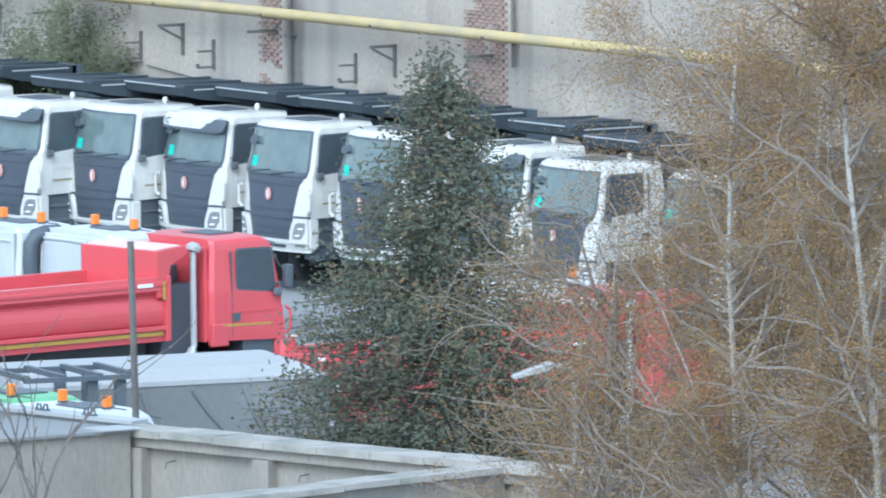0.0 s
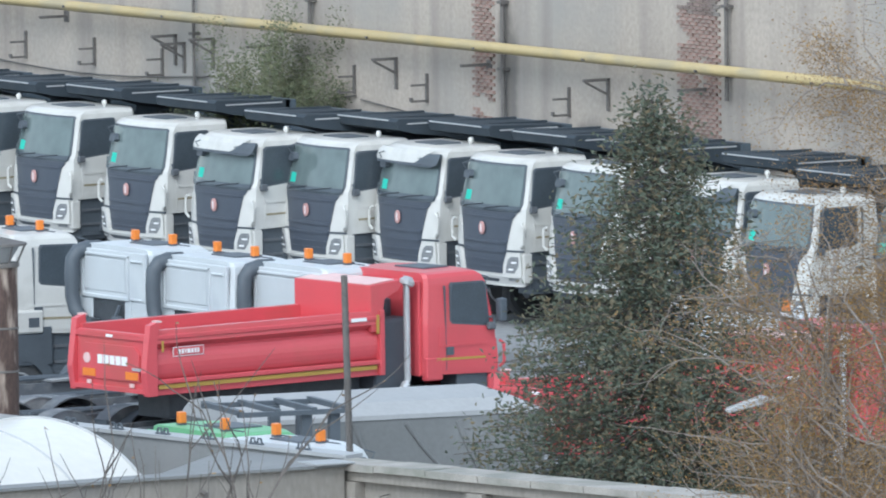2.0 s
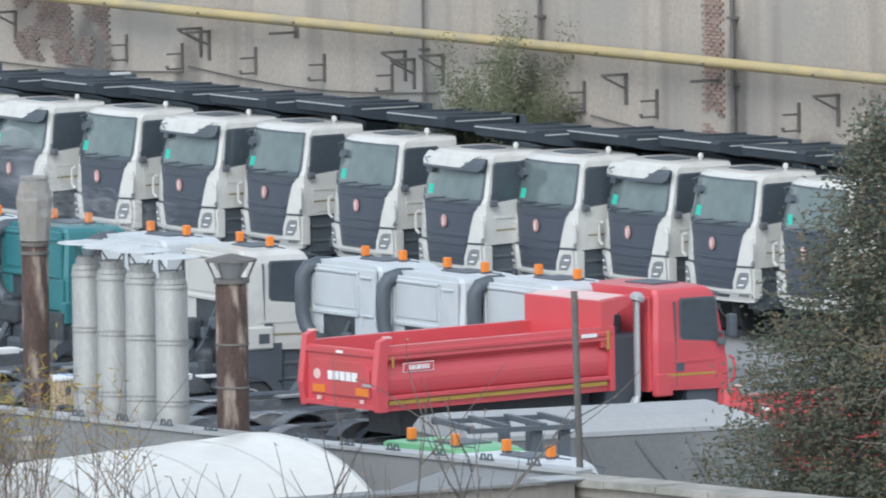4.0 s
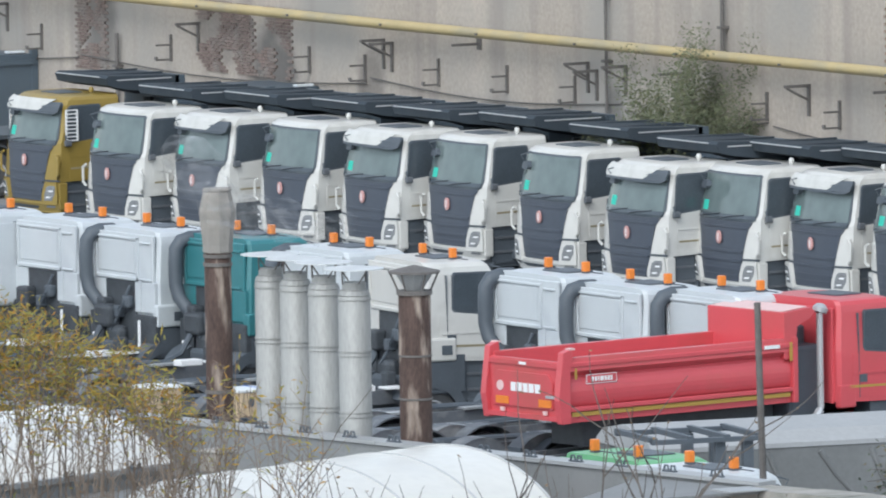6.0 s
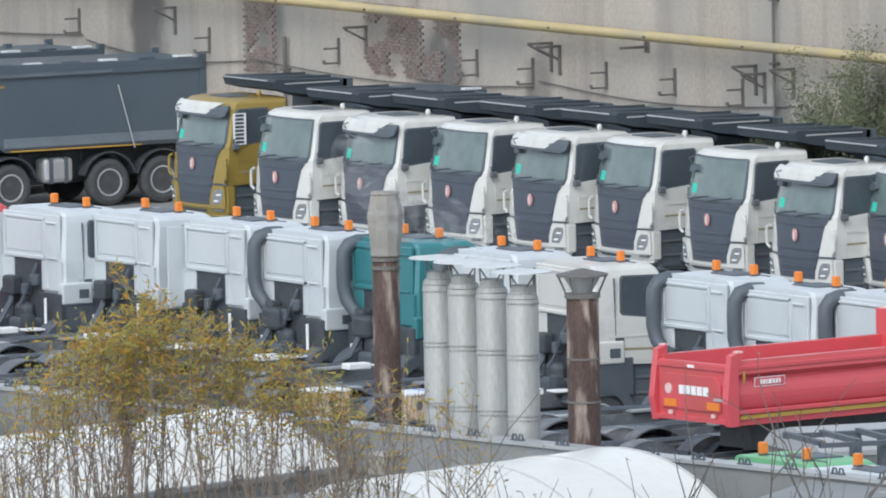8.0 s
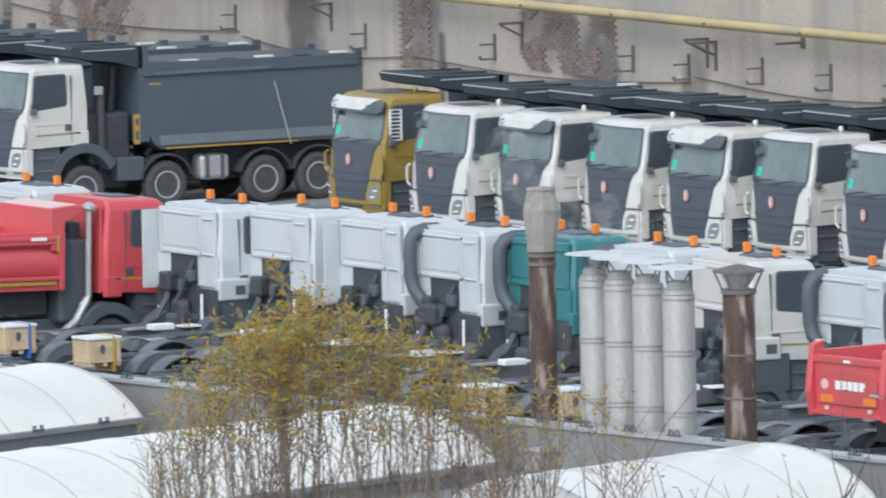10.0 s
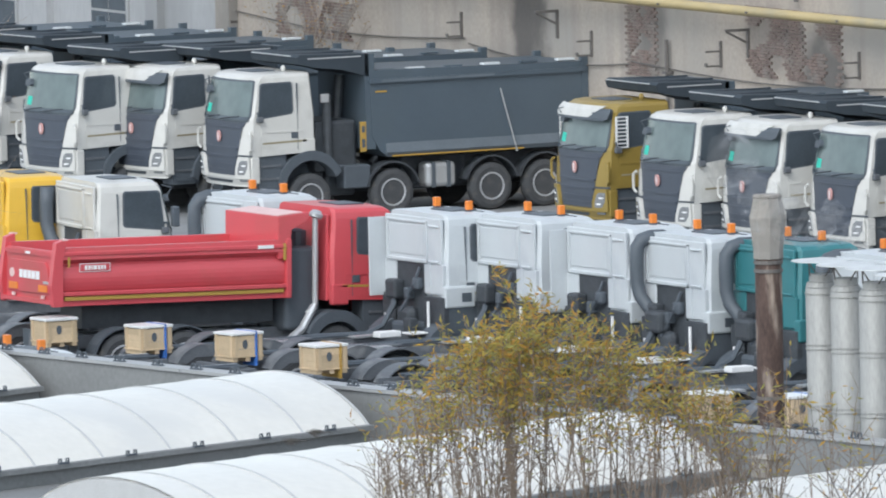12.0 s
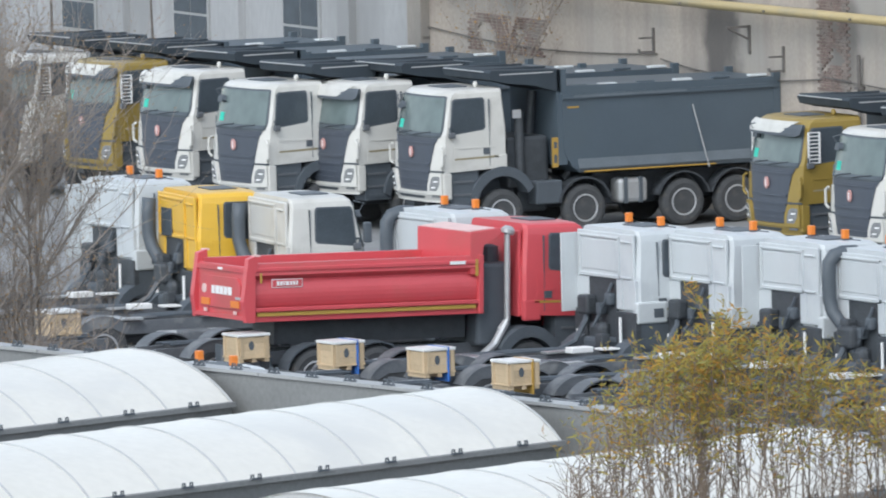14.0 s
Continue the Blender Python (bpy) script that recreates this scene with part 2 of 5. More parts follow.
def cab(t, paint, visor=False, guards=False, sensor=True, arch=0.86):
    """The cab with its doors, glass, grille, lamps and fittings."""
    part("cab_shell", cab_shell(), paint, t)
    ws = part("windscreen", front_patch([(2.50, -1.13, 1.11), (2.9, -1.11, 1.09), (3.31, -1.07, 1.05)], 0.022, 0.02), SCREEN, t, "pale reflecting windscreen")
    part("windscreen_seal", front_patch([(2.37, -1.02, 1.0), (2.41, -1.14, 1.12), (2.55, -1.17, 1.15), (2.9, -1.15, 1.13), (3.32, -1.11, 1.09), (3.355, -1.06, 1.04)], 0.014, 0.02), BLACK, ws, "black seal round the windscreen")
    part("dashboard_band", front_patch([(2.395, -1.06, 1.04), (2.44, -1.12, 1.1), (2.515, -1.14, 1.12)], 0.026, 0.012), GLASS, ws, "dark lower band of the windscreen")
    part("paper_sticker", front_patch([(2.56, -0.86, -0.6), (2.76, -0.84, -0.6)], 0.03, 0.006), PAPER, ws, "mint green paper behind the windscreen")
    part("mirror_shade", front_patch([(3.0, -0.9, -0.66), (3.04, -0.94, -0.62), (3.12, -0.92, -0.64), (3.16, -0.86, -0.7)], 0.12, 0.1), BLACK, ws, "black front mirror")
    part("mirror_stay", tube([(-0.1, -0.8, 3.15), (0.0, -0.8, 3.3), (-0.2, -0.7, 3.36)], 0.015, 5), BLACK, ws)
    for y0, y1 in ((-0.85, -0.05), (0.0, 0.8)):
        part("wiper", tube([on_front(y0, 2.44, 0.045), on_front((y0 + y1) / 2, 2.49, 0.05), on_front(y1, 2.53, 0.045)], 0.012, 5), BLACK, ws)
    part("cowl", front_patch([(2.28, -1.0, 0.98), (2.37, -1.06, 1.04)], 0.016, 0.02), GRILLE, t)
    g = part("grille", front_patch([(1.14, -0.70, 0.68), (1.5, -0.78, 0.77), (2.1, -0.90, 0.90), (2.32, -0.99, 0.97)], 0.025, 0.03), GRILLE, t, "dark ribbed plastic grille")
    for z, tall in ((1.24, 0.035), (1.36, 0.05), (1.55, 0.05), (1.74, 0.06), (2.24, 0.03)):
        w = 0.70 + (z - 1.3) * 0.22
        part("grille_rib", front_patch([(z, -w, w), (z + tall * 0.3, -w, w), (z + tall, -w, w)], 0.042, 0.03), GRILLE, g)
    badge = part("badge", lathe([(0.02, 0.0), (0.125, 0.0), (0.125, 0.02), (0.10, 0.03), (0.02, 0.03)], 18), BADGE, t, "red oval badge", Matrix.Translation((0.05, 0, 2.03)) @ Matrix.Rotation(radians(90), 4, "Y") @ Matrix.Diagonal((1.08, 0.8, 1, 1)))
    part("badge_bar", box(-0.075, 0.075, -0.02, 0.02, 0.03, 0.036), LETTER, badge)
    part("bumper", front_patch([(0.88, -1.16, 1.16), (0.92, -1.22, 1.22), (1.08, -1.22, 1.22), (1.13, -1.2, 1.2)], 0.06, 0.1), paint, t)
    part("bumper_slot", front_patch([(0.95, -0.62, 0.5), (1.03, -0.72, 0.6)], 0.068, 0.02), BLACK, t)
    for s in (-1, 1):
        def span(a, b):
            return sorted((s * a, s * b))
        h = part("headlamp_housing", front_patch([(1.07, *span(0.74, 1.21)), (1.3, *span(0.76, 1.22)), (1.5, *span(0.84, 1.21)), (1.58, *span(0.88, 1.19))], 0.085, 0.08), paint, t, "moulded headlamp surround")
        lens = part("headlamp", front_patch([(1.16, *span(0.84, 1.06)), (1.3, *span(0.86, 1.15)), (1.45, *span(0.92, 1.17)), (1.5, *span(1.0, 1.16))], 0.092, 0.03), LAMP, h, "clear headlamp glass")
        for z, a, b in ((1.22, 0.9, 1.02), (1.36, 0.98, 1.1)):
            part("lamp_bar", front_patch([(z, *span(a, b)), (z + 0.035, *span(a + 0.03, b + 0.03))], 0.1, 0.02), LETTER, lens)
        part("fog_lamp", front_patch([(1.0, *span(0.86, 1.1)), (1.05, *span(0.9, 1.14))], 0.072, 0.02), LAMP, t, "small lower lamp")
        part("cheek_panel", front_patch([(1.63, *span(0.83, 1.20)), (1.7, *span(0.84, 1.24)), (1.98, *span(0.90, 1.24)), (2.06, *span(0.98, 1.22)), (2.2, *span(1.0, 1.2))], 0.03, 0.04), paint, t, "raised corner panel beside the grille")
        part("panel_gap", front_patch([(1.585, *span(0.80, 1.24)), (1.62, *span(0.82, 1.24))], 0.03, 0.03), BLACK, t)
        part("bumper_corner", box(-0.36, -0.14, s * 1.14, s * 1.262, 0.95, 1.56, 0.03), paint, t)
        door = part("door", side_panel([(-0.42, 1.64), (-0.40, 2.45), (-1.52, 2.5), (-1.56, 1.7)], s * 1.245, 0.012), paint, t)
        part("side_window", side_panel([(-0.36, 2.47), (-0.44, 3.2), (-0.5, 3.26), (-1.18, 3.27), (-1.22, 3.22), (-1.24, 2.62), (-1.2, 2.57)], s * 1.20, 0.055), GLASS, door, "dark side window")
        part("window_seal", side_panel([(-0.33, 2.44), (-0.42, 3.24), (-0.48, 3.29), (-1.21, 3.3), (-1.25, 3.24), (-1.27, 2.6), (-1.22, 2.54)], s * 1.20, 0.05), BLACK, door)
        part("door_seam", side_panel([(-1.36, 1.7), (-1.37, 3.25), (-1.385, 3.25), (-1.375, 1.7)], s * 1.2, 0.062), BLACK, door)
        part("door_crease", box(-1.5, -0.42, s * 1.25, s * 1.27, 2.12, 2.16), paint, door)
        part("door_stripe", side_panel([(-0.45, 1.86), (-0.45, 1.90), (-1.6, 1.93), (-1.6, 1.88)], s * 1.25, 0.012), STRIPE if paint is RED else DULL_STRIPE, door)
        part("door_handle", box(-1.36, -1.2, s * 1.255, s * 1.275, 1.97, 2.12), BLACK, door)
        part("step_plate", box(-0.95, -0.42, s * 1.0, s * 1.22, 0.80, 0.86), BLACK, t)
        part("step_well", box(-1.08, -0.36, s * 0.7, s * 1.19, 0.72, 1.63), BLACK, t)
        for z in (1.02, 1.32):
            part("step_edge", box(-0.95, -0.4, s * 1.19, s * 1.215, z, z + 0.05), CHASSIS, t)
        part("rear_quarter", box(-1.83, -1.45, s * 1.1, s * 1.262, 1.52, 1.95, 0.03), paint, t)
        arc = [(-1.7 + arch * math.cos(u), arch - 0.06 + arch * math.sin(u)) for u in np.linspace(0.1, math.pi - 0.4, 14)]
        arc += [(-1.7 + (arch - 0.16) * math.cos(u), arch - 0.13 + (arch - 0.16) * math.sin(u)) for u in np.linspace(math.pi - 0.4, 0.1, 14)]
        part("mudguard", prism(arc, s * 0.8, s * 1.285), BLACK, t)
        mir = part("mirror", box(-0.44, -0.27, s * 1.27, s * 1.37, 2.38, 2.52, 0.03), CHASSIS, t)
        part("mirror_arm", tube([(-0.34, s * 1.22, 2.6), (-0.30, s * 1.33, 2.62), (-0.30, s * 1.33, 2.5)], 0.025, 6), BLACK, mir)
        part("grab_loop", tube([(-0.1, s * 1.24, 1.68), (-0.08, s * 1.34, 1.76), (-0.08, s * 1.35, 1.95), (-0.08, s * 1.34, 2.1), (-0.1, s * 1.24, 2.16)], 0.032, 6), paint, t)
    if not sensor:
        part("mirror", box(-0.22, -0.06, -1.44, -1.28, 2.52, 2.95, 0.03), BLACK, t)
    part("roof_hatch", box(-1.25, -0.65, -0.45, 0.4, 3.495, 3.525, 0.01), BLACK, t)
    if sensor:
        dome = part("roof_sensor", tube([(-1.35, 0.62, 3.4), (-1.35, 0.62, 3.54)], 0.03, 8), paint, t)
        part("sensor_head", lathe([(0.02, -0.06), (0.05, -0.04), (0.06, 0.0), (0.05, 0.05), (0.02, 0.07)], 10), paint, dome, "", pose(-1.35, 0.62, 3.57))
    if visor:
        v = part("sun_visor", front_patch([(3.17, -1.1, 0.5), (3.23, -1.14, 0.62), (3.34, -1.13, 0.8), (3.43, -1.08, 0.95)], 0.17, 0.04), WHITE, t, "pale sun visor with dark end")
        part("visor_end", front_patch([(3.10, -0.2, 1.0), (3.15, 0.42, 1.12), (3.27, 0.62, 1.15), (3.37, 0.84, 1.13)], 0.165, 0.035), BLACK, v)
        part("visor_edge", front_patch([(3.115, -1.06, 0.6), (3.172, -1.11, 0.7)], 0.168, 0.03), BLACK, v)
    if guards:
        for s in (-1, 1):
            gd = part("window_guard", box(-0.62, -0.58, s * 1.30, s * 1.33, 2.5, 3.2), LETTER, t, "white slatted window guard")
            part("guard_rail", box(-0.34, -0.30, s * 1.30, s * 1.33, 2.5, 3.2), LETTER, gd)
            for z in np.linspace(2.5, 3.18, 9):
                part("guard_slat", box(-0.6, -0.32, s * 1.305, s * 1.325, z, z + 0.025), LETTER, gd)


def chassis(t, length, axles, tank=True, engine=True):
    for s in (-1, 1):
        part("frame_rail", box(-length, -0.5, s * 0.36, s * 0.46, 0.78, 1.06), CHASSIS, t)
        for x in axles:
            wheel(t, x, s * 1.06, s)
    for x in (np.arange(-length + 0.15, -2.2, 1.25) if not tank else ()):
        part("cross_member", box(x - 0.06, x + 0.06, -0.36, 0.36, 0.82, 1.0), CHASSIS, t)
    for x in axles:
        part("axle", tube([(x, -0.95, 0.56), (x, 0, 0.62), (x, 0.95, 0.56)], 0.11, 8), CHASSIS, t)
    part("drive_tube", tube([(-length + 0.4, 0, 0.72), (-1.0, 0, 0.72)], 0.2, 10), ENGINE_SHADE, t)
    if tank:
        # dark boxes added to stand in for the shade under the frame
        for x0, x1, z0 in ((-3.2, -2.4, 0.5), (-6.1, -4.4, 0.55), (-8.6, -6.0, 0.62)):
            part("underbody_fill", box(x0, x1, -0.62, 0.62, z0, 1.38, 0.08), ENGINE_SHADE, t)
    if engine:
        part("engine", box(-2.2, -0.6, -0.48, 0.48, 0.8, 1.3, 0.08), BLACK, t)
    if tank:
        k = part("fuel_tank", box(-5.55, -4.75, 0.75, 1.22, 0.62, 1.2, 0.1), STEEL, t, "silver fuel tank with black straps")
        for x in (-5.35, -4.95):
            part("tank_strap", box(x - 0.05, x + 0.05, 0.74, 1.235, 0.61, 1.215), BLACK, k)


def tipper(m, paint, label, visor=False, guards=False):
    """A four-axle tipper with a dark body and a cab canopy."""
    t = thing("tipper_truck", m, label, "truck", "parked row of tippers")
    cab(t, paint, visor, guards)
    chassis(t, 8.7, (-1.7, -3.88, -6.5, -7.92))
    back = part("body", prism([(-3.55, 1.55), (-3.35, 1.9), (-3.3, 3.45), (-9.0, 3.38), (-9.1, 1.75), (-8.9, 1.40), (-3.75, 1.40)], -1.22, 1.22), TUB, t, "dark slate tipping body")
    for s in (-1, 1):
        part("top_rail", box(-9.02, -3.3, s * 1.2, s * 1.28, 3.14, 3.24), TUB, back)
        # sheen on the top rail, put in as a paler strip
        part("rail_gloss", box(-6.6, -3.6, s * 1.275, s * 1.285, 3.16, 3.22), RAIL_GREY, back)
        part("lower_rail", prism([(s * 1.22, 1.42), (s * 1.28, 1.5), (s * 1.22, 1.72)], -8.9, -3.7, axis="x"), RAIL_GREY, back)
        part("body_stripe", box(-7.35, -3.85, s * 1.245, s * 1.262, 1.40, 1.435), STRIPE, back)
        part("corner_mark", box(-3.75, -3.45, s * 1.225, s * 1.235, 2.92, 2.96), STRIPE, back)
        part("hydraulic_strut", tube([(-6.75, s * 1.27, 2.85), (-7.15, s * 1.3, 1.35)], 0.018, 6), TRIM_GLINT, t)
        for x in (-3.88, -6.5, -7.92):
            arc = [(x + 0.72 * math.cos(u), 0.58 + 0.72 * math.sin(u)) for u in np.linspace(0.25, math.pi - 0.25, 10)]
            arc += [(x + 0.68 * math.cos(u), 0.58 + 0.68 * math.sin(u)) for u in np.linspace(math.pi - 0.25, 0.25, 10)]
            part("mudguard", prism(arc, s * 0.82, s * 1.25), ENGINE_SHADE, t)
        part("tail_post", box(-9.12, -8.95, s * 1.1, s * 1.24, 1.5, 3.5), TUB, back)
        part("tool_panel", box(-3.2, -3.05, s * 1.16, s * 1.2, 1.55, 2.25), STRIPE, t, "yellow marker panel")
        part("panel_window", box(-3.165, -3.085, s * 1.2, s * 1.21, 1.65, 1.85), BLACK, t)
        part("panel_grip", box(-3.165, -3.085, s * 1.2, s * 1.21, 2.0, 2.15), BLACK, t)
    for i, x in enumerate((-8.6, -7.6, -6.6, -5.6, -4.6, -3.8)):
        part("tarp_roll_clip", box(x - 0.22, x + 0.22, 0.95 + 0.06 * (i % 2), 1.15, 3.41, 3.46, 0.01), TUB if i % 2 else WHITE_LINE, back)
    c = part("canopy", prism([(-3.3, 3.3), (-3.3, 3.84), (-1.5, 3.9), (-1.42, 3.84), (-1.48, 3.68), (-1.9, 3.58), (-2.6, 3.5)], -1.2, 1.2), CANOPY, t, "dark cab canopy of the tipping body")
    # highlights along the canopy's front and side edges, painted as pale strips
    part("canopy_lip_glint", box(-1.43, -1.40, -1.1, 0.9, 3.85, 3.875), TRIM_GLINT, c)
    part("canopy_edge_glint", box(-3.1, -1.7, 1.2, 1.212, 3.78, 3.81), TRIM_GLINT, c)
    for y in (-0.6, 0.6):
        part("canopy_rib", box(-3.2, -1.6, y - 0.04, y + 0.04, 3.86, 3.9), CANOPY, c)
    part("headboard", box(-3.45, -3.2, -1.2, 1.2, 1.6, 3.84), TUB, t)
    part("air_intake", box(-2.55, -2.1, -1.1, -0.6, 1.6, 3.3, 0.06), BLACK, t)
    part("battery_box", box(-3.3, -2.6, 0.75, 1.2, 0.7, 1.25, 0.04), BLACK, t)
    # added dark block that stands for the shaded gap behind the cab
    part("cab_gap_fill", box(-3.1, -2.0, -0.7, 0.9, 1.1, 2.3, 0.08), ENGINE_SHADE, t)
    part("hoist_cylinder", tube([(-2.85, 0.1, 1.0), (-3.1, 0.1, 3.3)], 0.12, 10), ENGINE_SHADE, t)
    part("exhaust_stack", tube([(-2.3, 0.95, 1.2), (-2.3, 0.95, 2.9)], 0.11, 10), ENGINE_SHADE, t)
    part("warning_plate", box(-2.3, -2.08, 1.06, 1.08, 2.75, 2.95), STEEL, t)
    return t


def back_wall(t, paint, rear_window=False):
    """The rear wall of a cab with pressed panels and the engine recess."""
    b = part("rear_wall", box(-1.89, -1.82, -1.15, 1.15, 2.48, 3.42, 0.02), paint, t)
    part("pressed_panel", box(-1.905, -1.885, -0.47, 0.97, 2.64, 3.26, 0.012), paint, b)
    for y0, y1, z0, z1 in ((-0.6, 1.05, 3.3, 3.35), (-0.6, -0.53, 2.5, 3.35), (1.0, 1.06, 2.5, 3.35), (-0.6, 1.05, 2.5, 2.57), (-1.05, -0.66, 3.24, 3.28), (-1.05, -0.66, 2.52, 2.56)):
        part("rear_rib", box(-1.925, -1.885, y0, y1, z0, z1, 0.012), paint, b)
    col = part("rear_corner", box(-1.89, -1.78, -1.2, -0.42, 1.88, 2.49, 0.02), paint, t)
    part("corner_rib", box(-1.91, -1.88, -0.7, -0.62, 1.9, 2.54), paint, col)
    foot = part("corner_foot", box(-1.9, -1.2, -1.31, -1.1, 1.62, 2.06, 0.04), paint, t, "pressed side locker")
    part("locker_vent", box(-1.52, -1.3, -1.32, -1.3, 1.74, 1.92), BLACK, foot)
    part("rear_corner", box(-1.89, -1.78, 0.72, 1.2, 1.8, 2.49, 0.02), paint, t)
    # flush dark box, the shade of the open recess put into its colour
    part("recess", box(-1.87, -1.7, -0.43, 0.73, 1.0, 2.485), ENGINE_SHADE, t)
    part("gear_tunnel", box(-2.1, -1.84, -0.15, 0.45, 1.0, 1.6, 0.12), ENGINE_SHADE, t)
    part("air_box", box(-2.12, -1.86, 0.42, 0.84, 1.72, 2.12, 0.06), ENGINE_SHADE, t)
    part("coolant_tank", box(-2.02, -1.86, -0.36, -0.1, 1.95, 2.2, 0.05), BLACK, t)
    part("cable_loom", tube([(-1.92, -0.3, 2.4), (-2.02, -0.2, 2.05), (-1.98, 0.05, 1.8), (-2.1, 0.2, 1.5)], 0.035, 6), BLACK, t)
    part("cab_latch", box(-2.06, -1.86, 0.0, 0.16, 1.75, 1.98, 0.03), BLACK, t)
    part("valve_block", box(-2.35, -2.15, -0.6, -0.3, 1.06, 1.4, 0.03), ENGINE_SHADE, t)
    part("support_post", tube([(-2.05, -0.85, 1.0), (-2.05, -0.85, 1.75)], 0.03, 6), LETTER, t)
    part("splash_plate", box(-2.6, -2.2, -1.1, -0.72, 1.12, 1.16, 0.01), LETTER, t)
    part("hose", tube([(-1.9, 0.7, 1.95), (-2.1, 0.5, 1.6), (-2.4, 0.45, 1.2), (-2.8, 0.4, 1.05)], 0.06, 6), BLACK, t)
    part("step_post", tube([(-2.0, 1.0, 0.95), (-2.0, 1.0, 1.4)], 0.035, 6), LETTER, t)
    if rear_window:
        part("rear_window", box(-1.93, -1.885, 0.2, 0.85, 2.5, 3.1, 0.01), GLASS, b)


def beacons(t, x=-0.95):
    for y in (-0.66, 0.66):
        k = part("beacon", box(x - 0.065, x + 0.065, y - 0.065, y + 0.065, 3.53, 3.72, 0.02), ORANGE, t, "orange plastic beacon")
        part("beacon_foot", box(x - 0.06, x + 0.06, y - 0.06, y + 0.06, 3.44, 3.53), BLACK, k)
    part("light_bar", tube([(x + 0.15, -1.0, 3.5), (x + 0.15, 1.0, 3.5)], 0.02, 6), BLACK, t)


def chassis_cab(m, paint, label, snorkel=True, lamps=True, length=8.4, deflector=False, rear_window=False, beacon_x=-0.95):
    """A lorry with a bare frame behind its cab."""
    t = thing("chassis_truck", m, label, "truck", "parked row of bare chassis")
    cab(t, paint, sensor=False, arch=0.7)
    back_wall(t, paint, rear_window)
    chassis(t, length, (-1.7, -6.0, -7.4), tank=False)
    if lamps:
        beacons(t, beacon_x)
    if snorkel == "low":
        part("air_intake", tube([(-2.1, 1.1, 3.28), (-2.13, 1.1, 2.95), (-2.13, 1.08, 2.5), (-2.1, 0.98, 2.25), (-2.04, 0.8, 2.05), (-1.98, 0.6, 1.8)], 0.15, 10, taper=0.14), BLACK, t, "black upright air intake", None, True)
        part("intake_box", box(-2.2, -1.9, 0.1, 0.7, 1.5, 1.95, 0.08), ENGINE_SHADE, t)
    elif snorkel:
        part("air_intake", tube([(-1.5, 1.04, 3.38), (-1.8, 1.05, 3.39), (-2.0, 1.06, 3.34), (-2.1, 1.07, 3.2), (-2.12, 1.07, 2.9), (-2.12, 1.06, 2.5), (-2.1, 0.98, 2.25), (-2.04, 0.8, 2.05), (-1.98, 0.6, 1.85)], 0.155, 10, taper=0.13), BLACK, t, "black air intake snorkel", None, True)
        part("intake_box", box(-2.2, -1.9, 0.1, 0.7, 1.55, 2.0, 0.08), ENGINE_SHADE, t)
    if deflector:
        d = part("side_deflector", box(-2.25, -1.82, 1.19, 1.23, 1.75, 3.35, 0.01), paint, t, "white side deflector blade")
        for z in (2.4, 2.85):
            part("deflector_rib", box(-2.24, -1.84, 1.225, 1.237, z, z + 0.03), TRIM_GLINT, d)
    for s in (-1, 1):
        for x in (-6.0, -7.4):
            n = 12
            arc = [(x + 0.72 * math.cos(u), 0.58 + 0.68 * math.sin(u)) for u in np.linspace(0.5, math.pi - 0.5, n)]
            arc += [(x + 0.69 * math.cos(u), 0.58 + 0.65 * math.sin(u)) for u in np.linspace(math.pi - 0.5, 0.5, n)]
            guard = part("mudguard", prism(arc, s * 0.78, s * 1.25), CHASSIS, t, "grey arched mudguard")
            cheek = [(x + 0.70 * math.cos(u), 0.58 + 0.66 * math.sin(u)) for u in np.linspace(0.5, math.pi - 0.5, 12)] + [(x - 0.42, 0.88), (x - 0.2, 1.0), (x + 0.2, 1.0), (x + 0.42, 0.88)]
            part("mudguard_cheek", prism(cheek, s * 1.225, s * 1.24), CHASSIS, guard)
        part("tool_box", box(-4.2, -3.5, s * 0.55, s * 1.05, 0.5, 0.85, 0.05), CHASSIS, t)
    part("cover_plate", box(-3.6, -2.9, -0.55, 0.25, 1.08, 1.12), STEEL, t)
    part("cover_plate", box(-5.5, -4.9, -0.62, 0.3, 1.09, 1.13), STEEL, t)
    part("low_skirt", box(-1.86, -1.0, -1.27, -0.5, 1.0, 1.74, 0.03), BLACK, t)
    part("rear_valance", box(-1.935, -1.80, -1.275, -0.44, 1.02, 1.84, 0.02), ENGINE_SHADE, t)
    part("rear_valance", box(-1.935, -1.80, 0.73, 1.25, 1.02, 1.82, 0.02), ENGINE_SHADE, t)
    part("fifth_wheel", box(-5.2, -4.5, -0.34, 0.34, 1.07, 1.13, 0.02), CHASSIS, t)
    # plain white plate beside the frame, not a lamp
    part("white_plate", box(-3.4, -2.9, -1.25, -0.95, 1.12, 1.24, 0.02), LETTER, t)
    for y in (-0.2, 0.0, 0.15):
        part("air_hose", tube([(-2.6, y, 1.1), (-4.0, y * 1.5, 1.13), (-5.5, y, 1.1), (-8.0, y * 1.8, 1.12)], 0.03, 5), BLACK, t)
    part("rear_beam", box(-length - 0.06, -length + 0.08, -1.1, 1.1, 0.78, 0.94, 0.02), CHASSIS, t)
    part("air_tank", tube([(-4.6, -0.62, 0.7), (-3.2, -0.62, 0.7)], 0.14, 10), STEEL, t)
    return t


def sign_bars(widths, height, gap, m, material, parent, name):
    """A row of plain upright bars, raised a little from their plate."""
    x = -(sum(widths) + gap * (len(widths) - 1)) / 2
    for w in widths:
        part(name, box(x, x + w, -height / 2, height / 2, 0.0, 0.008), material, parent, "", m)
        x += w + gap


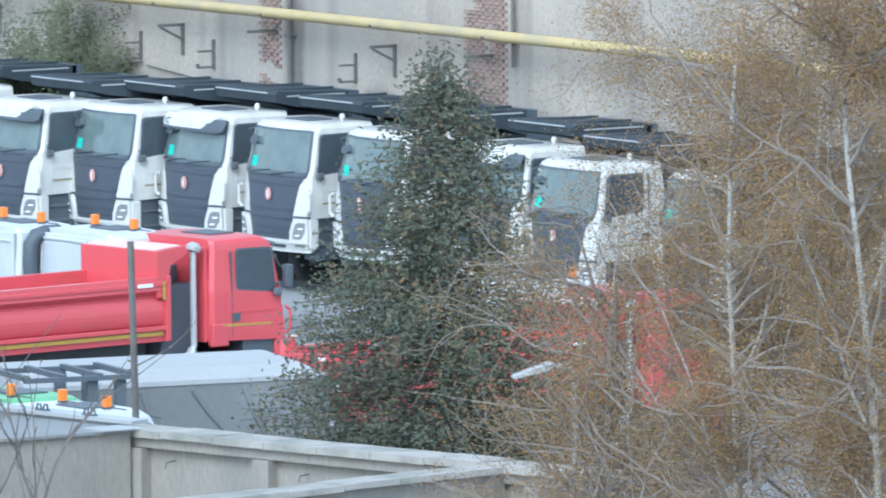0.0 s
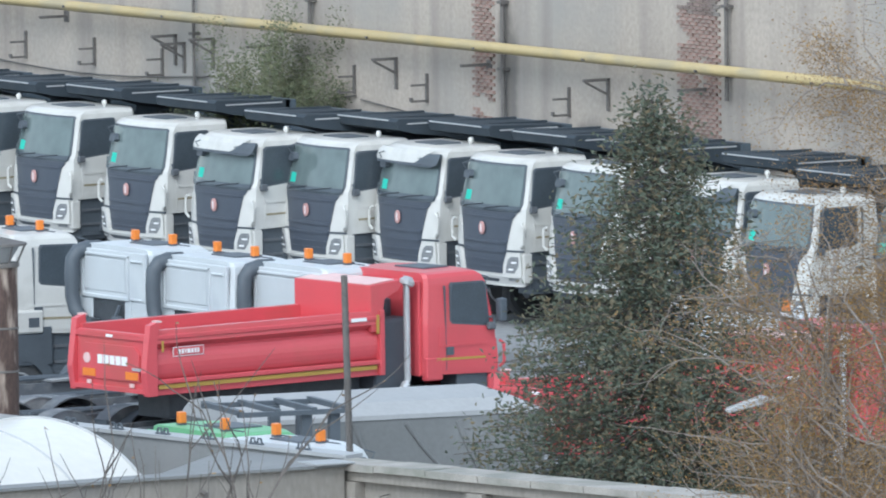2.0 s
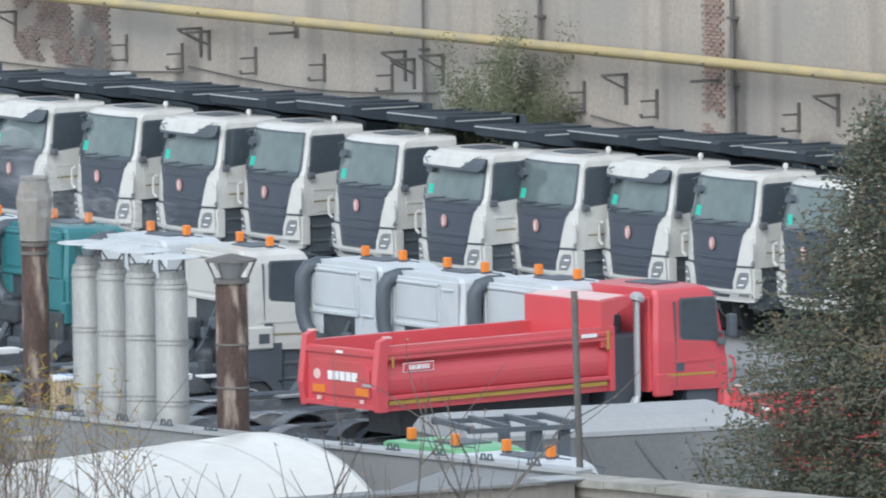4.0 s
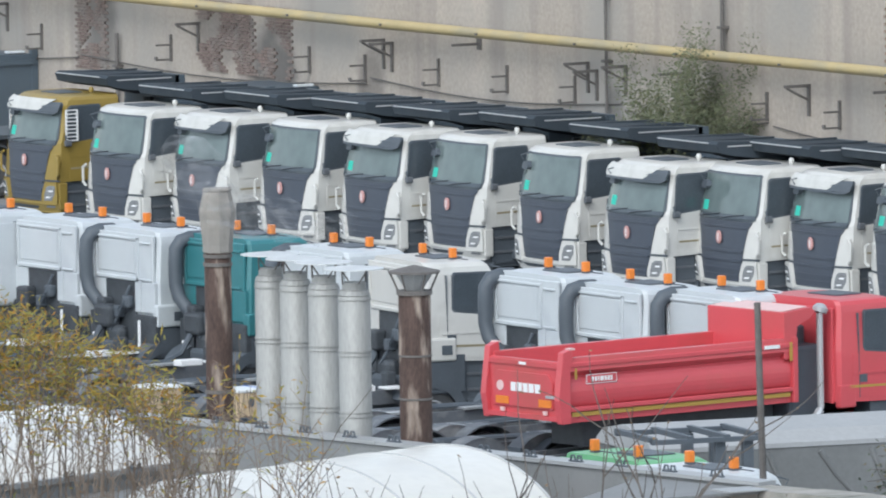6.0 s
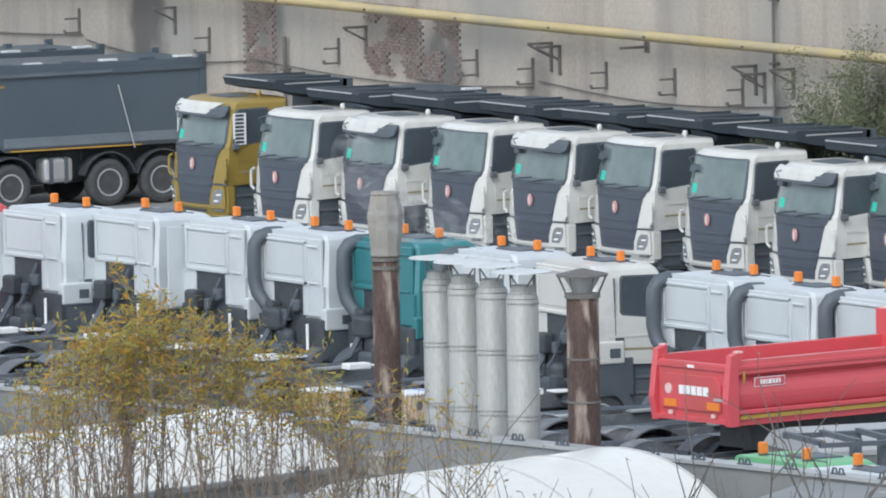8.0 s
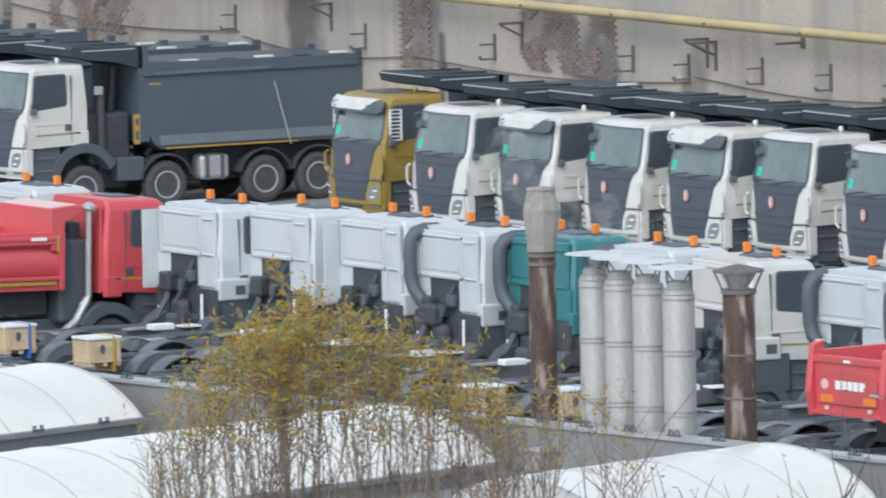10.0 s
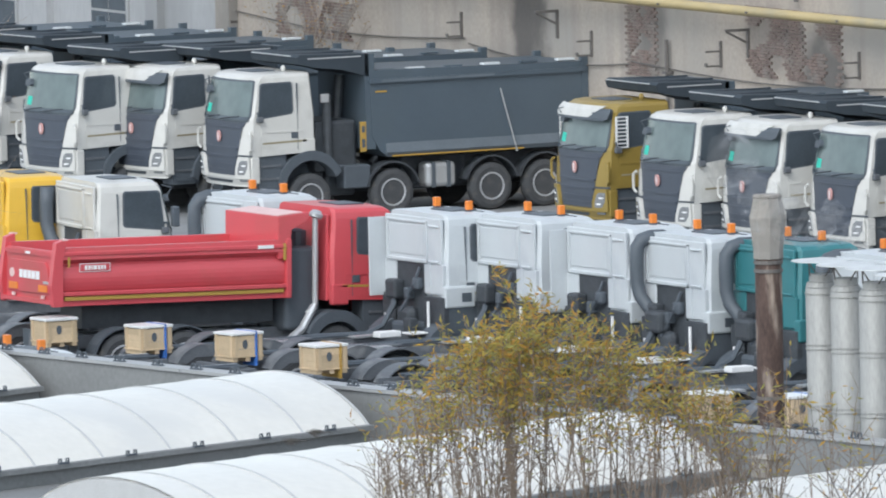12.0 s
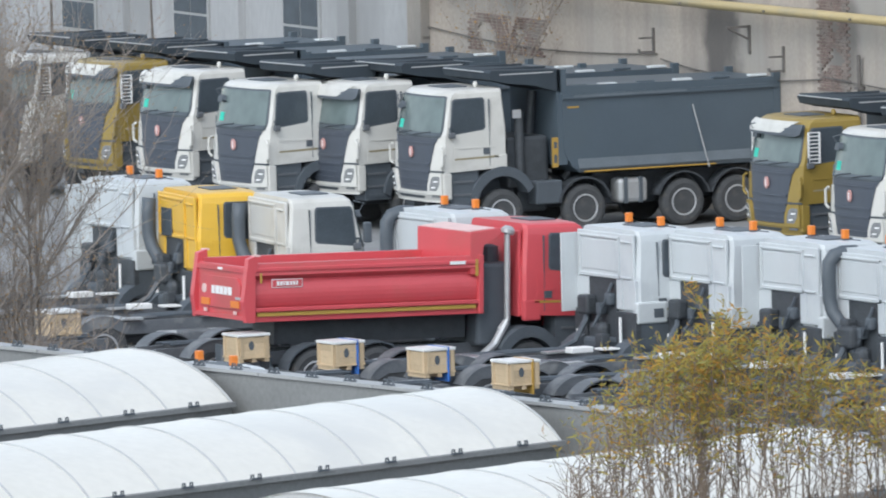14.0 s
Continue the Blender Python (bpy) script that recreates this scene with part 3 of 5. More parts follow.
def red_tipper(m, label):
    """A red lorry with a half-pipe tipping body."""
    t = thing("red_tipper_truck", m, label, "truck", "red tippers")
    cab(t, RED, sensor=False, arch=0.74)
    part("rear_wall", box(-1.88, -1.82, -1.1, 1.1, 1.6, 3.36, 0.02), RED, t)
    chassis(t, 7.9, (-1.7, -5.2, -6.6), tank=False)
    x0, x1 = -7.90, -2.48
    # half-pipe shell: outer outline, rails on top
    side = [(1.06, 2.88), (1.22, 2.88), (1.24, 2.60), (1.17, 2.55)] + [(0.98 + 0.21 * math.cos(u), 2.14 + 0.42 * math.sin(u)) for u in np.linspace(1.0, -1.15, 10)] + [(1.0, 1.66), (0.98, 1.56)]
    outline = [(y, z) for y, z in side] + [(-y, z) for y, z in side[::-1]]
    inner = [(-1.04, 2.88), (-1.02, 2.2), (-0.8, 1.72), (0.8, 1.72), (1.02, 2.2), (1.04, 2.88)]
    body = part("body", prism(outline + inner, x0, x1, axis="x"), RED, t, "red half-pipe tipping body")
    # dark block added below the body for its shaded underside
    part("underside_fill", box(x0 + 0.9, x1, -0.5, 0.5, 0.9, 1.56), ENGINE_SHADE, body)
    for s in (-1, 1):
        part("top_rail", box(x0, x1, s * 1.18, s * 1.26, 2.68, 2.78, 0.02), RED, body)
        part("lower_rail", box(x0 + 0.1, x1, s * 1.16, s * 1.24, 1.74, 1.84, 0.02), RED, body)
        part("body_stripe", box(x0 + 0.15, x1 - 0.1, s * 1.16, s * 1.205, 1.635, 1.725), STRIPE, body)
        part("skirt", box(x0 + 0.1, x1, s * 1.08, s * 1.16, 1.5, 1.64, 0.01), RED, body)
        post = part("rear_post", prism([(-8.03, 1.5), (-8.1, 2.0), (-7.98, 3.0), (-7.77, 3.08), (-7.75, 2.9), (-7.83, 2.6), (-7.81, 1.5)], s * 1.1, s * 1.27, bevel=0.01), RED, body)
        part("hinge_cap", box(-7.83, -7.71, s * 1.12, s * 1.28, 3.05, 3.09), RED_TOP, post)
        part("corner_mark", box(x0 + 0.2, x0 + 0.25, s * 1.245, s * 1.25, 2.42, 2.66), STRIPE, body)
        part("corner_mark", box(x1 - 0.14, x1 - 0.08, s * 1.245, s * 1.265, 2.4, 2.8), STRIPE, body)
        part("front_frame", box(x1 - 0.06, x1 + 0.06, s * 1.12, s * 1.26, 1.5, 2.9, 0.02), RED, body)
        part("maker_plate", box(x1 - 0.75, x1 - 0.38, s * 1.262, s * 1.267, 2.69, 2.77), LETTER, body)
        sign = part("sign_plate", box(x0 + 0.5, x0 + 1.22, s * 1.185, s * 1.195, 2.3, 2.5), LETTER, body, "white framed sign on the tipping body")
        part("sign_face", box(x0 + 0.515, x0 + 1.205, s * 1.19, s * 1.199, 2.315, 2.485), RED, sign)
        turn = Matrix.Rotation(radians(90), 4, "X") if s < 0 else Matrix.Rotation(radians(180), 4, "Z") @ Matrix.Rotation(radians(90), 4, "X")
        sign_bars((0.06, 0.05, 0.03, 0.08, 0.05, 0.05, 0.04), 0.1, 0.022, Matrix.Translation((x0 + 0.86, s * 1.204, 2.4)) @ turn, LETTER, sign, "sign_bar")
        part("mudflap", box(-7.35, -7.31, s * 0.8, s * 1.2, 0.4, 1.1), BLACK, t)
        for x in (-5.2, -6.6):
            arc = [(x + 0.7 * math.cos(u), 0.58 + 0.66 * math.sin(u)) for u in np.linspace(0.2, math.pi - 0.2, 10)]
            arc += [(x + 0.67 * math.cos(u), 0.58 + 0.63 * math.sin(u)) for u in np.linspace(math.pi - 0.2, 0.2, 10)]
            part("mudguard", prism(arc, s * 0.8, s * 1.24), BLACK, t)
    # tailgate with its white mark
    gate = part("tailgate", box(-7.98, -7.89, -1.1, 1.1, 1.56, 2.8, 0.02), RED, t, "red tailgate")
    part("gate_panel", prism([(-0.95, 1.78), (-0.95, 2.35), (-0.8, 2.52), (0.8, 2.52), (0.95, 2.35), (0.95, 1.78)], -8.02, -7.98, axis="x", bevel=0.01), RED, gate)
    part("gate_rail", box(-8.01, -7.97, -1.1, 1.1, 2.66, 2.76), RED, gate)
    part("gate_beam", box(-8.05, -7.97, -1.15, 1.15, 1.55, 1.64), RED, gate)
    part("gate_plate", box(-8.015, -8.005, -0.1, 0.12, 2.68, 2.74), LETTER, gate)
    away = Matrix.Rotation(radians(-90), 4, "Z") @ Matrix.Rotation(radians(90), 4, "X")
    sign_bars((0.15, 0.17, 0.15, 0.16, 0.17), 0.19, 0.035, Matrix.Translation((-8.026, -0.1, 2.2)) @ away, LETTER, gate, "gate_bar")
    part("gate_emblem", lathe([(0.03, 0), (0.11, 0), (0.11, 0.012), (0.03, 0.012)], 16), RED_TOP, gate, "", Matrix.Translation((-8.022, 0.72, 2.2)) @ Matrix.Rotation(radians(-90), 4, "Y"))
    for y in (-0.72, 0.66):
        part("tail_lamp", box(-8.035, -8.015, y - 0.2, y + 0.2, 1.82, 1.98), ORANGE, gate, "orange red reflector")
        part("gate_step", box(-8.04, -8.01, y - 0.06, y + 0.06, 1.66, 1.74), RED_TOP, gate)
    part("gate_latch", box(-8.04, -8., -1.05, -0.75, 2.02, 2.08), STEEL, gate)
    # headboard box and canopy
    hb = part("headboard_box", prism([(-2.72, 2.5), (-2.72, 3.36), (-2.1, 3.42), (-1.98, 3.34), (-2.1, 3.22), (-2.42, 3.1), (-2.5, 2.5)], -1.14, 1.14, bevel=0.015), RED, t)
    # thin top in a much paler red than the box
    part("headboard_top", prism([(-2.7, 3.366), (-2.12, 3.424), (-2.12, 3.436), (-2.7, 3.378)], -1.05, 1.05), RED_TOP, hb, "pale top of the headboard")
    part("exhaust_pipe", tube([(-2.3, -1.05, 1.35), (-2.12, -1.05, 1.55), (-2.12, -1.05, 3.3)], 0.062, 10), STEEL, t, "chrome exhaust stack")
    part("exhaust_cap", lathe([(0.02, 0), (0.13, 0.0), (0.15, 0.08), (0.08, 0.16), (0.02, 0.17)], 12), STEEL, t, "", pose(-2.12, -1.05, 3.3, 0, 20, 0))
    part("exhaust_elbow", tube([(-2.15, -1.05, 1.5), (-2.45, -1.1, 1.05), (-2.75, -1.15, 0.85)], 0.085, 8), STEEL, t)
    # dark filler in place of the shade between cab and tipping body
    part("cab_gap_fill", box(-2.7, -1.9, -0.85, 0.9, 1.0, 2.7, 0.08), BLACK, t)
    part("air_filter", lathe([(0.1, 0), (0.2, 0.02), (0.2, 0.7), (0.1, 0.74)], 12), BLACK, t, "", pose(-2.15, -0.3, 2.3))
    # the tipping body sits a hand's width behind the cab
    for ob in t.children:
        if ob.name.split(".")[0] in ("body", "tailgate", "headboard_box", "mudflap"):
            deep = Matrix.Translation((-2.48, 0, 2.9)) @ Matrix.Diagonal((0.972, 0.93, 0.86, 1)) @ Matrix.Translation((2.48, 0, -2.9)) if ob.name.split(".")[0] in ("body", "tailgate") else Matrix.Identity(4)
            ob.matrix_basis = Matrix.Translation((-0.3, 0, 0)) @ deep @ ob.matrix_basis
    return t


def facing(x, y, heading):
    return pose(x, y, 0, 0, 0, heading)


W_LABEL = "white four-axle tipper truck with dark slate body, parked in a row"
PLAIN = tipper(facing(-25.20, 310.39, 211.5), WHITE, W_LABEL)
VISOR = tipper(facing(-27.52, 313.37, 215.5), WHITE, "white four-axle tipper truck with dark sun visor over the windscreen", visor=True)
GUARD = tipper(facing(-16.28, 299.15, 211.5), GOLD, "olive-gold tipper truck with white slatted window guards and visor", visor=True, guards=True)
for x, y in [(13.12, 253.92), (10.84, 257.10), (8.41, 260.38), (4.77, 268.24), (2.96, 270.92), (-0.63, 275.79), (-4.44, 281.46), (-6.47, 285.24), (-10.22, 290.11), (-14.21, 294.78), (-29.68, 313.67)]:
    copy_thing(PLAIN, facing(x, y, (216.0 if x < -26 else 211.5) + random.uniform(-0.8, 0.8)))
for x, y in [(7.06, 264.46), (1.26, 273.80), (-2.55, 277.28), (-8.35, 287.42), (-12.24, 292.59), (-31.98, 318.64)]:
    copy_thing(VISOR, facing(x, y, (216.0 if x < -26 else 211.5) + random.uniform(-0.8, 0.8)))
copy_thing(GUARD, facing(-34.17, 322.12, 216))
tipper(facing(-36.49, 325.30, 216), WHITE, "white tipper truck with slatted window guards beside bare branches", visor=True, guards=True)

# the second row: bare chassis that point away
CC = chassis_cab(facing(-16.39, 269.81, 33), COOL_WHITE, "white chassis truck with two orange beacons, no body behind the cab", snorkel=False, deflector=True)
CS = chassis_cab(facing(-10.80, 263.08, 33), COOL_WHITE, "white chassis truck with black air intake snorkel and orange beacons")
for x, y in [(-14.45, 268.27), (-28.10, 285.02), (-12.48, 265.77), (0.11, 214.28), (-22.3, 239.9)]:
    copy_thing(CC, facing(x, y, 33 + random.uniform(-0.7, 0.7)))
for x, y in [(-20.56, 275.17), (-6.94, 257.72), (-2.69, 251.45), (-1.12, 248.64), (0.59, 246.92), (8.33, 236.24)]:
    copy_thing(CS, facing(x, y, 33 + random.uniform(-0.7, 0.7)))
chassis_cab(facing(-8.94, 260.94, 33), TEAL, "teal chassis truck with orange beacons, rear of the cab towards us")
chassis_cab(facing(-5.16, 254.9, 27), WHITE, "ivory chassis truck with dark side window and orange beacons", snorkel=False)
chassis_cab(facing(-24.05, 279.6, 25), WHITE, "ivory chassis truck without beacons beside the yellow one", snorkel="low", lamps=False)
chassis_cab(facing(-26.15, 281.5, 25), YELLOW, "bright yellow chassis truck with a rear cab window", snorkel="low", lamps=False, rear_window=True)
chassis_cab(facing(-0.98, 216.67, 33), GREEN, "green chassis truck with orange beacons behind the parapet", snorkel=False, beacon_x=-1.5)
RED_T = red_tipper(pose(2.26, 245.98, 0, 0, -0.3, 38), "red half-pipe tipper truck with a white mark on the tailgate")
copy_thing(RED_T, pose(-18.92, 272.2, -0.05, 0, 1.5, 32.8))
copy_thing(RED_T, facing(9.79, 233.88, 38))

# ---- the place: yard, factory wall, foreground roof ----


def wall_paint():
    """Old beige render with rain streaks, soot and patches."""
    m = mat("aged_render", (0.415, 0.362, 0.312), 0.92, vary=0.2, scale=0.3, fine=9.0, bump=0.25, dirt=(0.33, 0.31, 0.285), amount=0.55)
    n, l = m.node_tree.nodes, m.node_tree.links
    b = n["Principled BSDF"]
    src = b.inputs["Base Color"].links[0].from_socket
    co, mp = n.new("ShaderNodeTexCoord"), n.new("ShaderNodeMapping")
    mp.inputs["Scale"].default_value = (0.8, 1.0, 0.07)
    streak = n.new("ShaderNodeTexNoise")
    streak.inputs["Scale"].default_value, streak.inputs["Detail"].default_value = 1.6, 7
    l.new(co.outputs["Object"], mp.inputs[0]), l.new(mp.outputs[0], streak.inputs[0])
    r = n.new("ShaderNodeMapRange")
    r.inputs[1].default_value, r.inputs[2].default_value, r.inputs[4].default_value = 0.50, 0.72, 0.6
    l.new(streak.outputs[0], r.inputs[0])
    mx = n.new("ShaderNodeMix")
    mx.data_type = "RGBA"
    l.new(r.outputs[0], mx.inputs[0]), l.new(src, mx.inputs[6])
    mx.inputs[7].default_value = (0.24, 0.21, 0.19, 1)
    out = mx.outputs[2]
    # smoke-blackened and wet patches, each with a ragged edge
    blot = n.new("ShaderNodeTexNoise")
    blot.inputs["Scale"].default_value, blot.inputs["Detail"].default_value = 1.1, 8
    l.new(co.outputs["Object"], blot.inputs[0])
    for u, z, w, h, depth in STAINS:
        at = n.new("ShaderNodeMapping")
        at.inputs["Location"].default_value = (-u / w, 0, -z / h)
        at.inputs["Scale"].default_value = (1 / w, 0.0, 1 / h)
        far = n.new("ShaderNodeVectorMath")
        far.operation = "LENGTH"
        l.new(co.outputs["Object"], at.inputs[0]), l.new(at.outputs[0], far.inputs[0])
        sub = n.new("ShaderNodeMath")
        sub.operation = "SUBTRACT"
        l.new(blot.outputs[0], sub.inputs[0]), l.new(far.outputs["Value"], sub.inputs[1])
        rr = n.new("ShaderNodeMapRange")
        rr.interpolation_type = "SMOOTHSTEP"
        rr.inputs[1].default_value, rr.inputs[2].default_value, rr.inputs[4].default_value = -0.45, 0.05, depth
        l.new(sub.outputs[0], rr.inputs[0])
        m2 = n.new("ShaderNodeMix")
        m2.data_type = "RGBA"
        l.new(rr.outputs[0], m2.inputs[0]), l.new(out, m2.inputs[6])
        m2.inputs[7].default_value = (0.075, 0.072, 0.072, 1)
        out = m2.outputs[2]
    l.new(out, b.inputs["Base Color"])
    return m


# centre along the wall, height, half width, half height, strength of each stain
STAINS = [(-43.4, 4.4, 1.3, 2.0, 0.8), (-37.0, 4.2, 1.2, 1.8, 0.6), (-28.3, 3.6, 1.6, 1.3, 0.75), (-31.0, 4.3, 1.6, 1.2, 0.4), (-23.6, 3.6, 0.9, 1.2, 0.5), (0.9, 4.4, 0.6, 2.6, 0.6), (-12.3, 3.4, 0.6, 1.2, 0.45), (4.4, 3.3, 1.0, 0.8, 0.5), (-5.5, 3.1, 1.0, 0.7, 0.4)]


YARD = mat("yard_concrete", (0.27, 0.275, 0.28), 0.8, vary=0.2, scale=0.25, fine=4.0, bump=0.2, dirt=(0.17, 0.175, 0.18), amount=0.5)
RENDER = wall_paint()
PALE = mat("pale_grey_render", (0.37, 0.375, 0.385), 0.9, vary=0.12, scale=0.5, fine=8, bump=0.2, dirt=(0.28, 0.285, 0.29), amount=0.5, stretch=(1, 1, 0.3))
BRICK_FIELD = mat("sooty_old_brick", (0.2, 0.15, 0.132), 0.9, vary=0.45, scale=2.5, fine=14, bump=0.3, dirt=(0.24, 0.215, 0.195), amount=0.5)
BRICK = mat("old_red_brick", (0.27, 0.17, 0.14), 0.9, vary=0.25, scale=5, bump=0.3, dirt=(0.34, 0.30, 0.27), amount=0.45, random_tone=0.3)
GAS = mat("yellow_gas_pipe_paint", (0.47, 0.37, 0.19), 0.5, vary=0.12, scale=1.0, dirt=(0.38, 0.32, 0.2), amount=0.4)
IRON = mat("dark_weathered_iron", (0.16, 0.148, 0.14), 0.7, 0.3, vary=0.25, scale=6)
VAULT = mat("white_acrylic_rooflight", (0.70, 0.68, 0.635), 0.35, vary=0.06, scale=0.5, fine=6, bump=0.03, dirt=(0.62, 0.61, 0.585), amount=0.25)
SEAM = mat("grey_glazing_bar", (0.5, 0.5, 0.5), 0.5, vary=0.1)
FELT = mat("grey_roof_sheet", (0.215, 0.22, 0.22), 0.7, vary=0.15, scale=0.6, fine=14, bump=0.1, dirt=(0.24, 0.24, 0.24), amount=0.3)
FLASH = mat("light_grey_flashing", (0.38, 0.385, 0.39), 0.5, 0.2, vary=0.12, scale=0.8, dirt=(0.33, 0.33, 0.33), amount=0.3)
CONCRETE = mat("stained_concrete", (0.29, 0.265, 0.235), 0.9, vary=0.18, scale=0.9, fine=18, bump=0.3, dirt=(0.22, 0.21, 0.2), amount=0.5, stretch=(1, 1, 0.4))
COPING = mat("mossy_coping_slab", (0.37, 0.345, 0.315), 0.9, vary=0.2, scale=2, bump=0.3, dirt=(0.24, 0.24, 0.21), amount=0.5)
RUST = mat("flaking_rust", (0.075, 0.048, 0.04), 0.85, 0.1, vary=0.45, scale=5, fine=30, bump=0.4, dirt=(0.33, 0.27, 0.225), amount=0.38, stretch=(1.6, 1.6, 0.4))
FLUE = mat("brushed_flue_steel", (0.33, 0.33, 0.32), 0.55, 0.1, vary=0.18, scale=2.5, dirt=(0.24, 0.24, 0.235), amount=0.35, stretch=(1, 1, 0.2))
DISC = mat("dull_zinc_disc", (0.60, 0.61, 0.61), 0.5, 0.2, vary=0.15, scale=3)
WOOD = mat("pale_crate_wood", (0.56, 0.43, 0.28), 0.8, vary=0.15, scale=4, bump=0.2, random_tone=0.12)
FILM = mat("white_shrink_film", (0.74, 0.74, 0.73), 0.3, vary=0.08, scale=6, bump=0.2)
STRAP = mat("blue_lashing_strap", (0.05, 0.16, 0.5), 0.6)
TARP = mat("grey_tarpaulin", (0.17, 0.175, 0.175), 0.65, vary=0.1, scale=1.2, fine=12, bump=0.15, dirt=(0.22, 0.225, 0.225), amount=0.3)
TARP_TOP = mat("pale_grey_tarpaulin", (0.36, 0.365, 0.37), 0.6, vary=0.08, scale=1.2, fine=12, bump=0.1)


def structure(ob, label="", category=""):
    return tagged(ob, label, category, kind="structure")


bm = bmesh.new()
bmesh.ops.create_grid(bm, x_segments=2, y_segments=2, size=2600)
structure(part("ground", bm, YARD), "grey stained concrete yard reaching the horizon", "ground")

# the long factory wall: u runs along it to the right, face towards the yard at v = 0
WALL = pose(3.1, 279.0, 0, 0, 0, -60.5)
wall = structure(part("wall_north", box(-60.3, 40, 0, 0.6, 0, 11), RENDER, None, "", WALL), "stained beige rendered factory wall with bare brick patches", "wall")
# brick courses laid bare in patches
brick = box(-0.12, 0.12, -0.03, 0.02, -0.032, 0.032)
me = bpy.data.meshes.new("brick")
brick.to_mesh(me)
me.materials.append(BRICK)
random.seed(5)
BONES = [(-0.35, 0.65, 3.5, 6.6), (8.0, 9.7, 3.6, 6.9), (-32.0, -27.2, 3.5, 5.2), (-38.2, -36.6, 3.2, 5.8), (-57.5, -53.0, 3.2, 4.2)]
count, rest = 0, []
for u0, u1, z0, z1 in BONES:
    rows = int((z1 - z0) / 0.078)
    for j in range(rows):
        z = z0 + 0.078 * j
        for i in range(int((u1 - u0) / 0.26)):
            u = u0 + 0.26 * i + (0.13 if j % 2 else 0)
            ragged = noise.noise((u * 1.3, z * 1.7, u0))
            if ragged < (-0.28 if u1 - u0 < 2 else -0.12):
                continue
            if count >= 300:
                rest.append((u, random.uniform(-0.012, 0.004), z))
                continue
            b = new("brick", me)
            b.parent = wall
            b.matrix_basis = pose(u, random.uniform(-0.012, 0.004), z)
            count += 1
mesh = bpy.data.meshes.new("brick_field")
bv, bf = [v.co.copy() for v in me.vertices], [list(f.vertices) for f in me.polygons]
mesh.from_pydata([(p.x + u, p.y + v, p.z + z) for u, v, z in rest for p in bv], [], [[i + k * len(bv) for i in f] for k in range(len(rest)) for f in bf])
mesh.materials.append(BRICK_FIELD)
field = new("brick_field", mesh)
field.parent, field["kind"] = wall, "stuff"

# left-hand building of the same works, with windows
west = structure(part("wall_west", box(-130, -60.3, 0, 0.6, 0, 11), PALE, None, "", WALL), "pale grey rendered works building with tall windows", "wall")
part("wall_pilaster", box(-60.7, -59.9, -0.25, 0.0, 0, 11), CONCRETE, west)
for u in (-82.9, -75.6, -68.7):
    w = part("window_frame", box(u, u + 2.3, -0.06, 0.02, 2.4, 5.6), FLASH, west)
    for k in range(2):
        for q in range(4):
            part("window_pane", box(u + 0.12 + k * 1.06, u + 1.12 + k * 1.06, -0.075, -0.062, 2.5 + q * 0.77, 3.2 + q * 0.77), GLASS, w)
    part("window_sill", box(u - 0.15, u + 2.45, -0.25, 0.0, 2.28, 2.4), CONCRETE, west)
for u in (-79.2, -71.8, -65.0):
    part("wall_pilaster", box(u, u + 0.7, -0.2, 0.0, 0, 11), PALE, west)

# plinth line, cables, drains, soot on the wall
for a, b in ((-60, -46.9), (-46.7, -38.1), (-38.0, -23.7), (-23.5, -11.9), (-11.7, -5.4), (-5.2, 5.0), (5.2, 14)):
    z = 3.55 + 0.2 * math.sin(a)
    pts = [(a + (b - a) * k / 10, -0.05, z + (0.12 * math.sin(b) * k / 10) - 0.22 * math.sin(math.pi * k / 10)) for k in range(11)]
    tagged(part("wall_cable", tube(pts, 0.018, 5), IRON, None, "", WALL), "sagging dark cable along the factory wall", "cable", "wall cables")
for u, z0, z1, r in ((-7.24, 5.2, 11, 0.045), (0.95, 0, 11, 0.05), (9.97, 4.6, 11, 0.045), (-12.4, 0, 11, 0.035), (-36.0, 0, 4.1, 0.05), (-60.0, 0, 11, 0.05), (-29.4, 5.3, 11, 0.045)):
    d = tagged(part("drain_pipe", tube([(u, -0.12, z0), (u, -0.12, z1)], r, 8), IRON, None, "", WALL), "dark iron drain pipe fixed to the factory wall", "pipe", "drain pipes")
    for z in np.arange(z0 + 0.5, z1, 1.4):
        part("pipe_clamp", box(u - r - 0.05, u + r + 0.05, -0.2, 0.0, z, z + 0.06), IRON, d)
gas = tagged(part("gas_pipe", tube([(-60, -0.45, 4.9), (-36, -0.45, 5.0), (-22, -0.45, 5.05), (0, -0.45, 5.2), (30, -0.45, 5.35)], 0.115, 12), GAS, None, "", WALL, True),
             "long yellow gas pipe carried along the factory wall", "pipe")
for u in np.arange(-58, 30, 4.5):
    part("pipe_bracket", box(u - 0.03, u + 0.03, -0.6, 0.0, 4.83 + (u + 60) * 0.005, 4.88 + (u + 60) * 0.005), IRON, gas)


def tri_bracket(u, z):
    b = tagged(part("wall_bracket", box(u - 0.035, u + 0.035, -0.06, 0.0, z - 0.62, z + 0.06), IRON, None, "", WALL), "rusty triangular iron console on the factory wall", "bracket", "iron wall consoles")
    part("bracket_arm", box(u - 0.035, u + 0.035, -0.62, 0.0, z, z + 0.06), IRON, b)
    part("bracket_brace", tube([(u, -0.58, z), (u, -0.03, z - 0.28)], 0.028, 5), IRON, b)


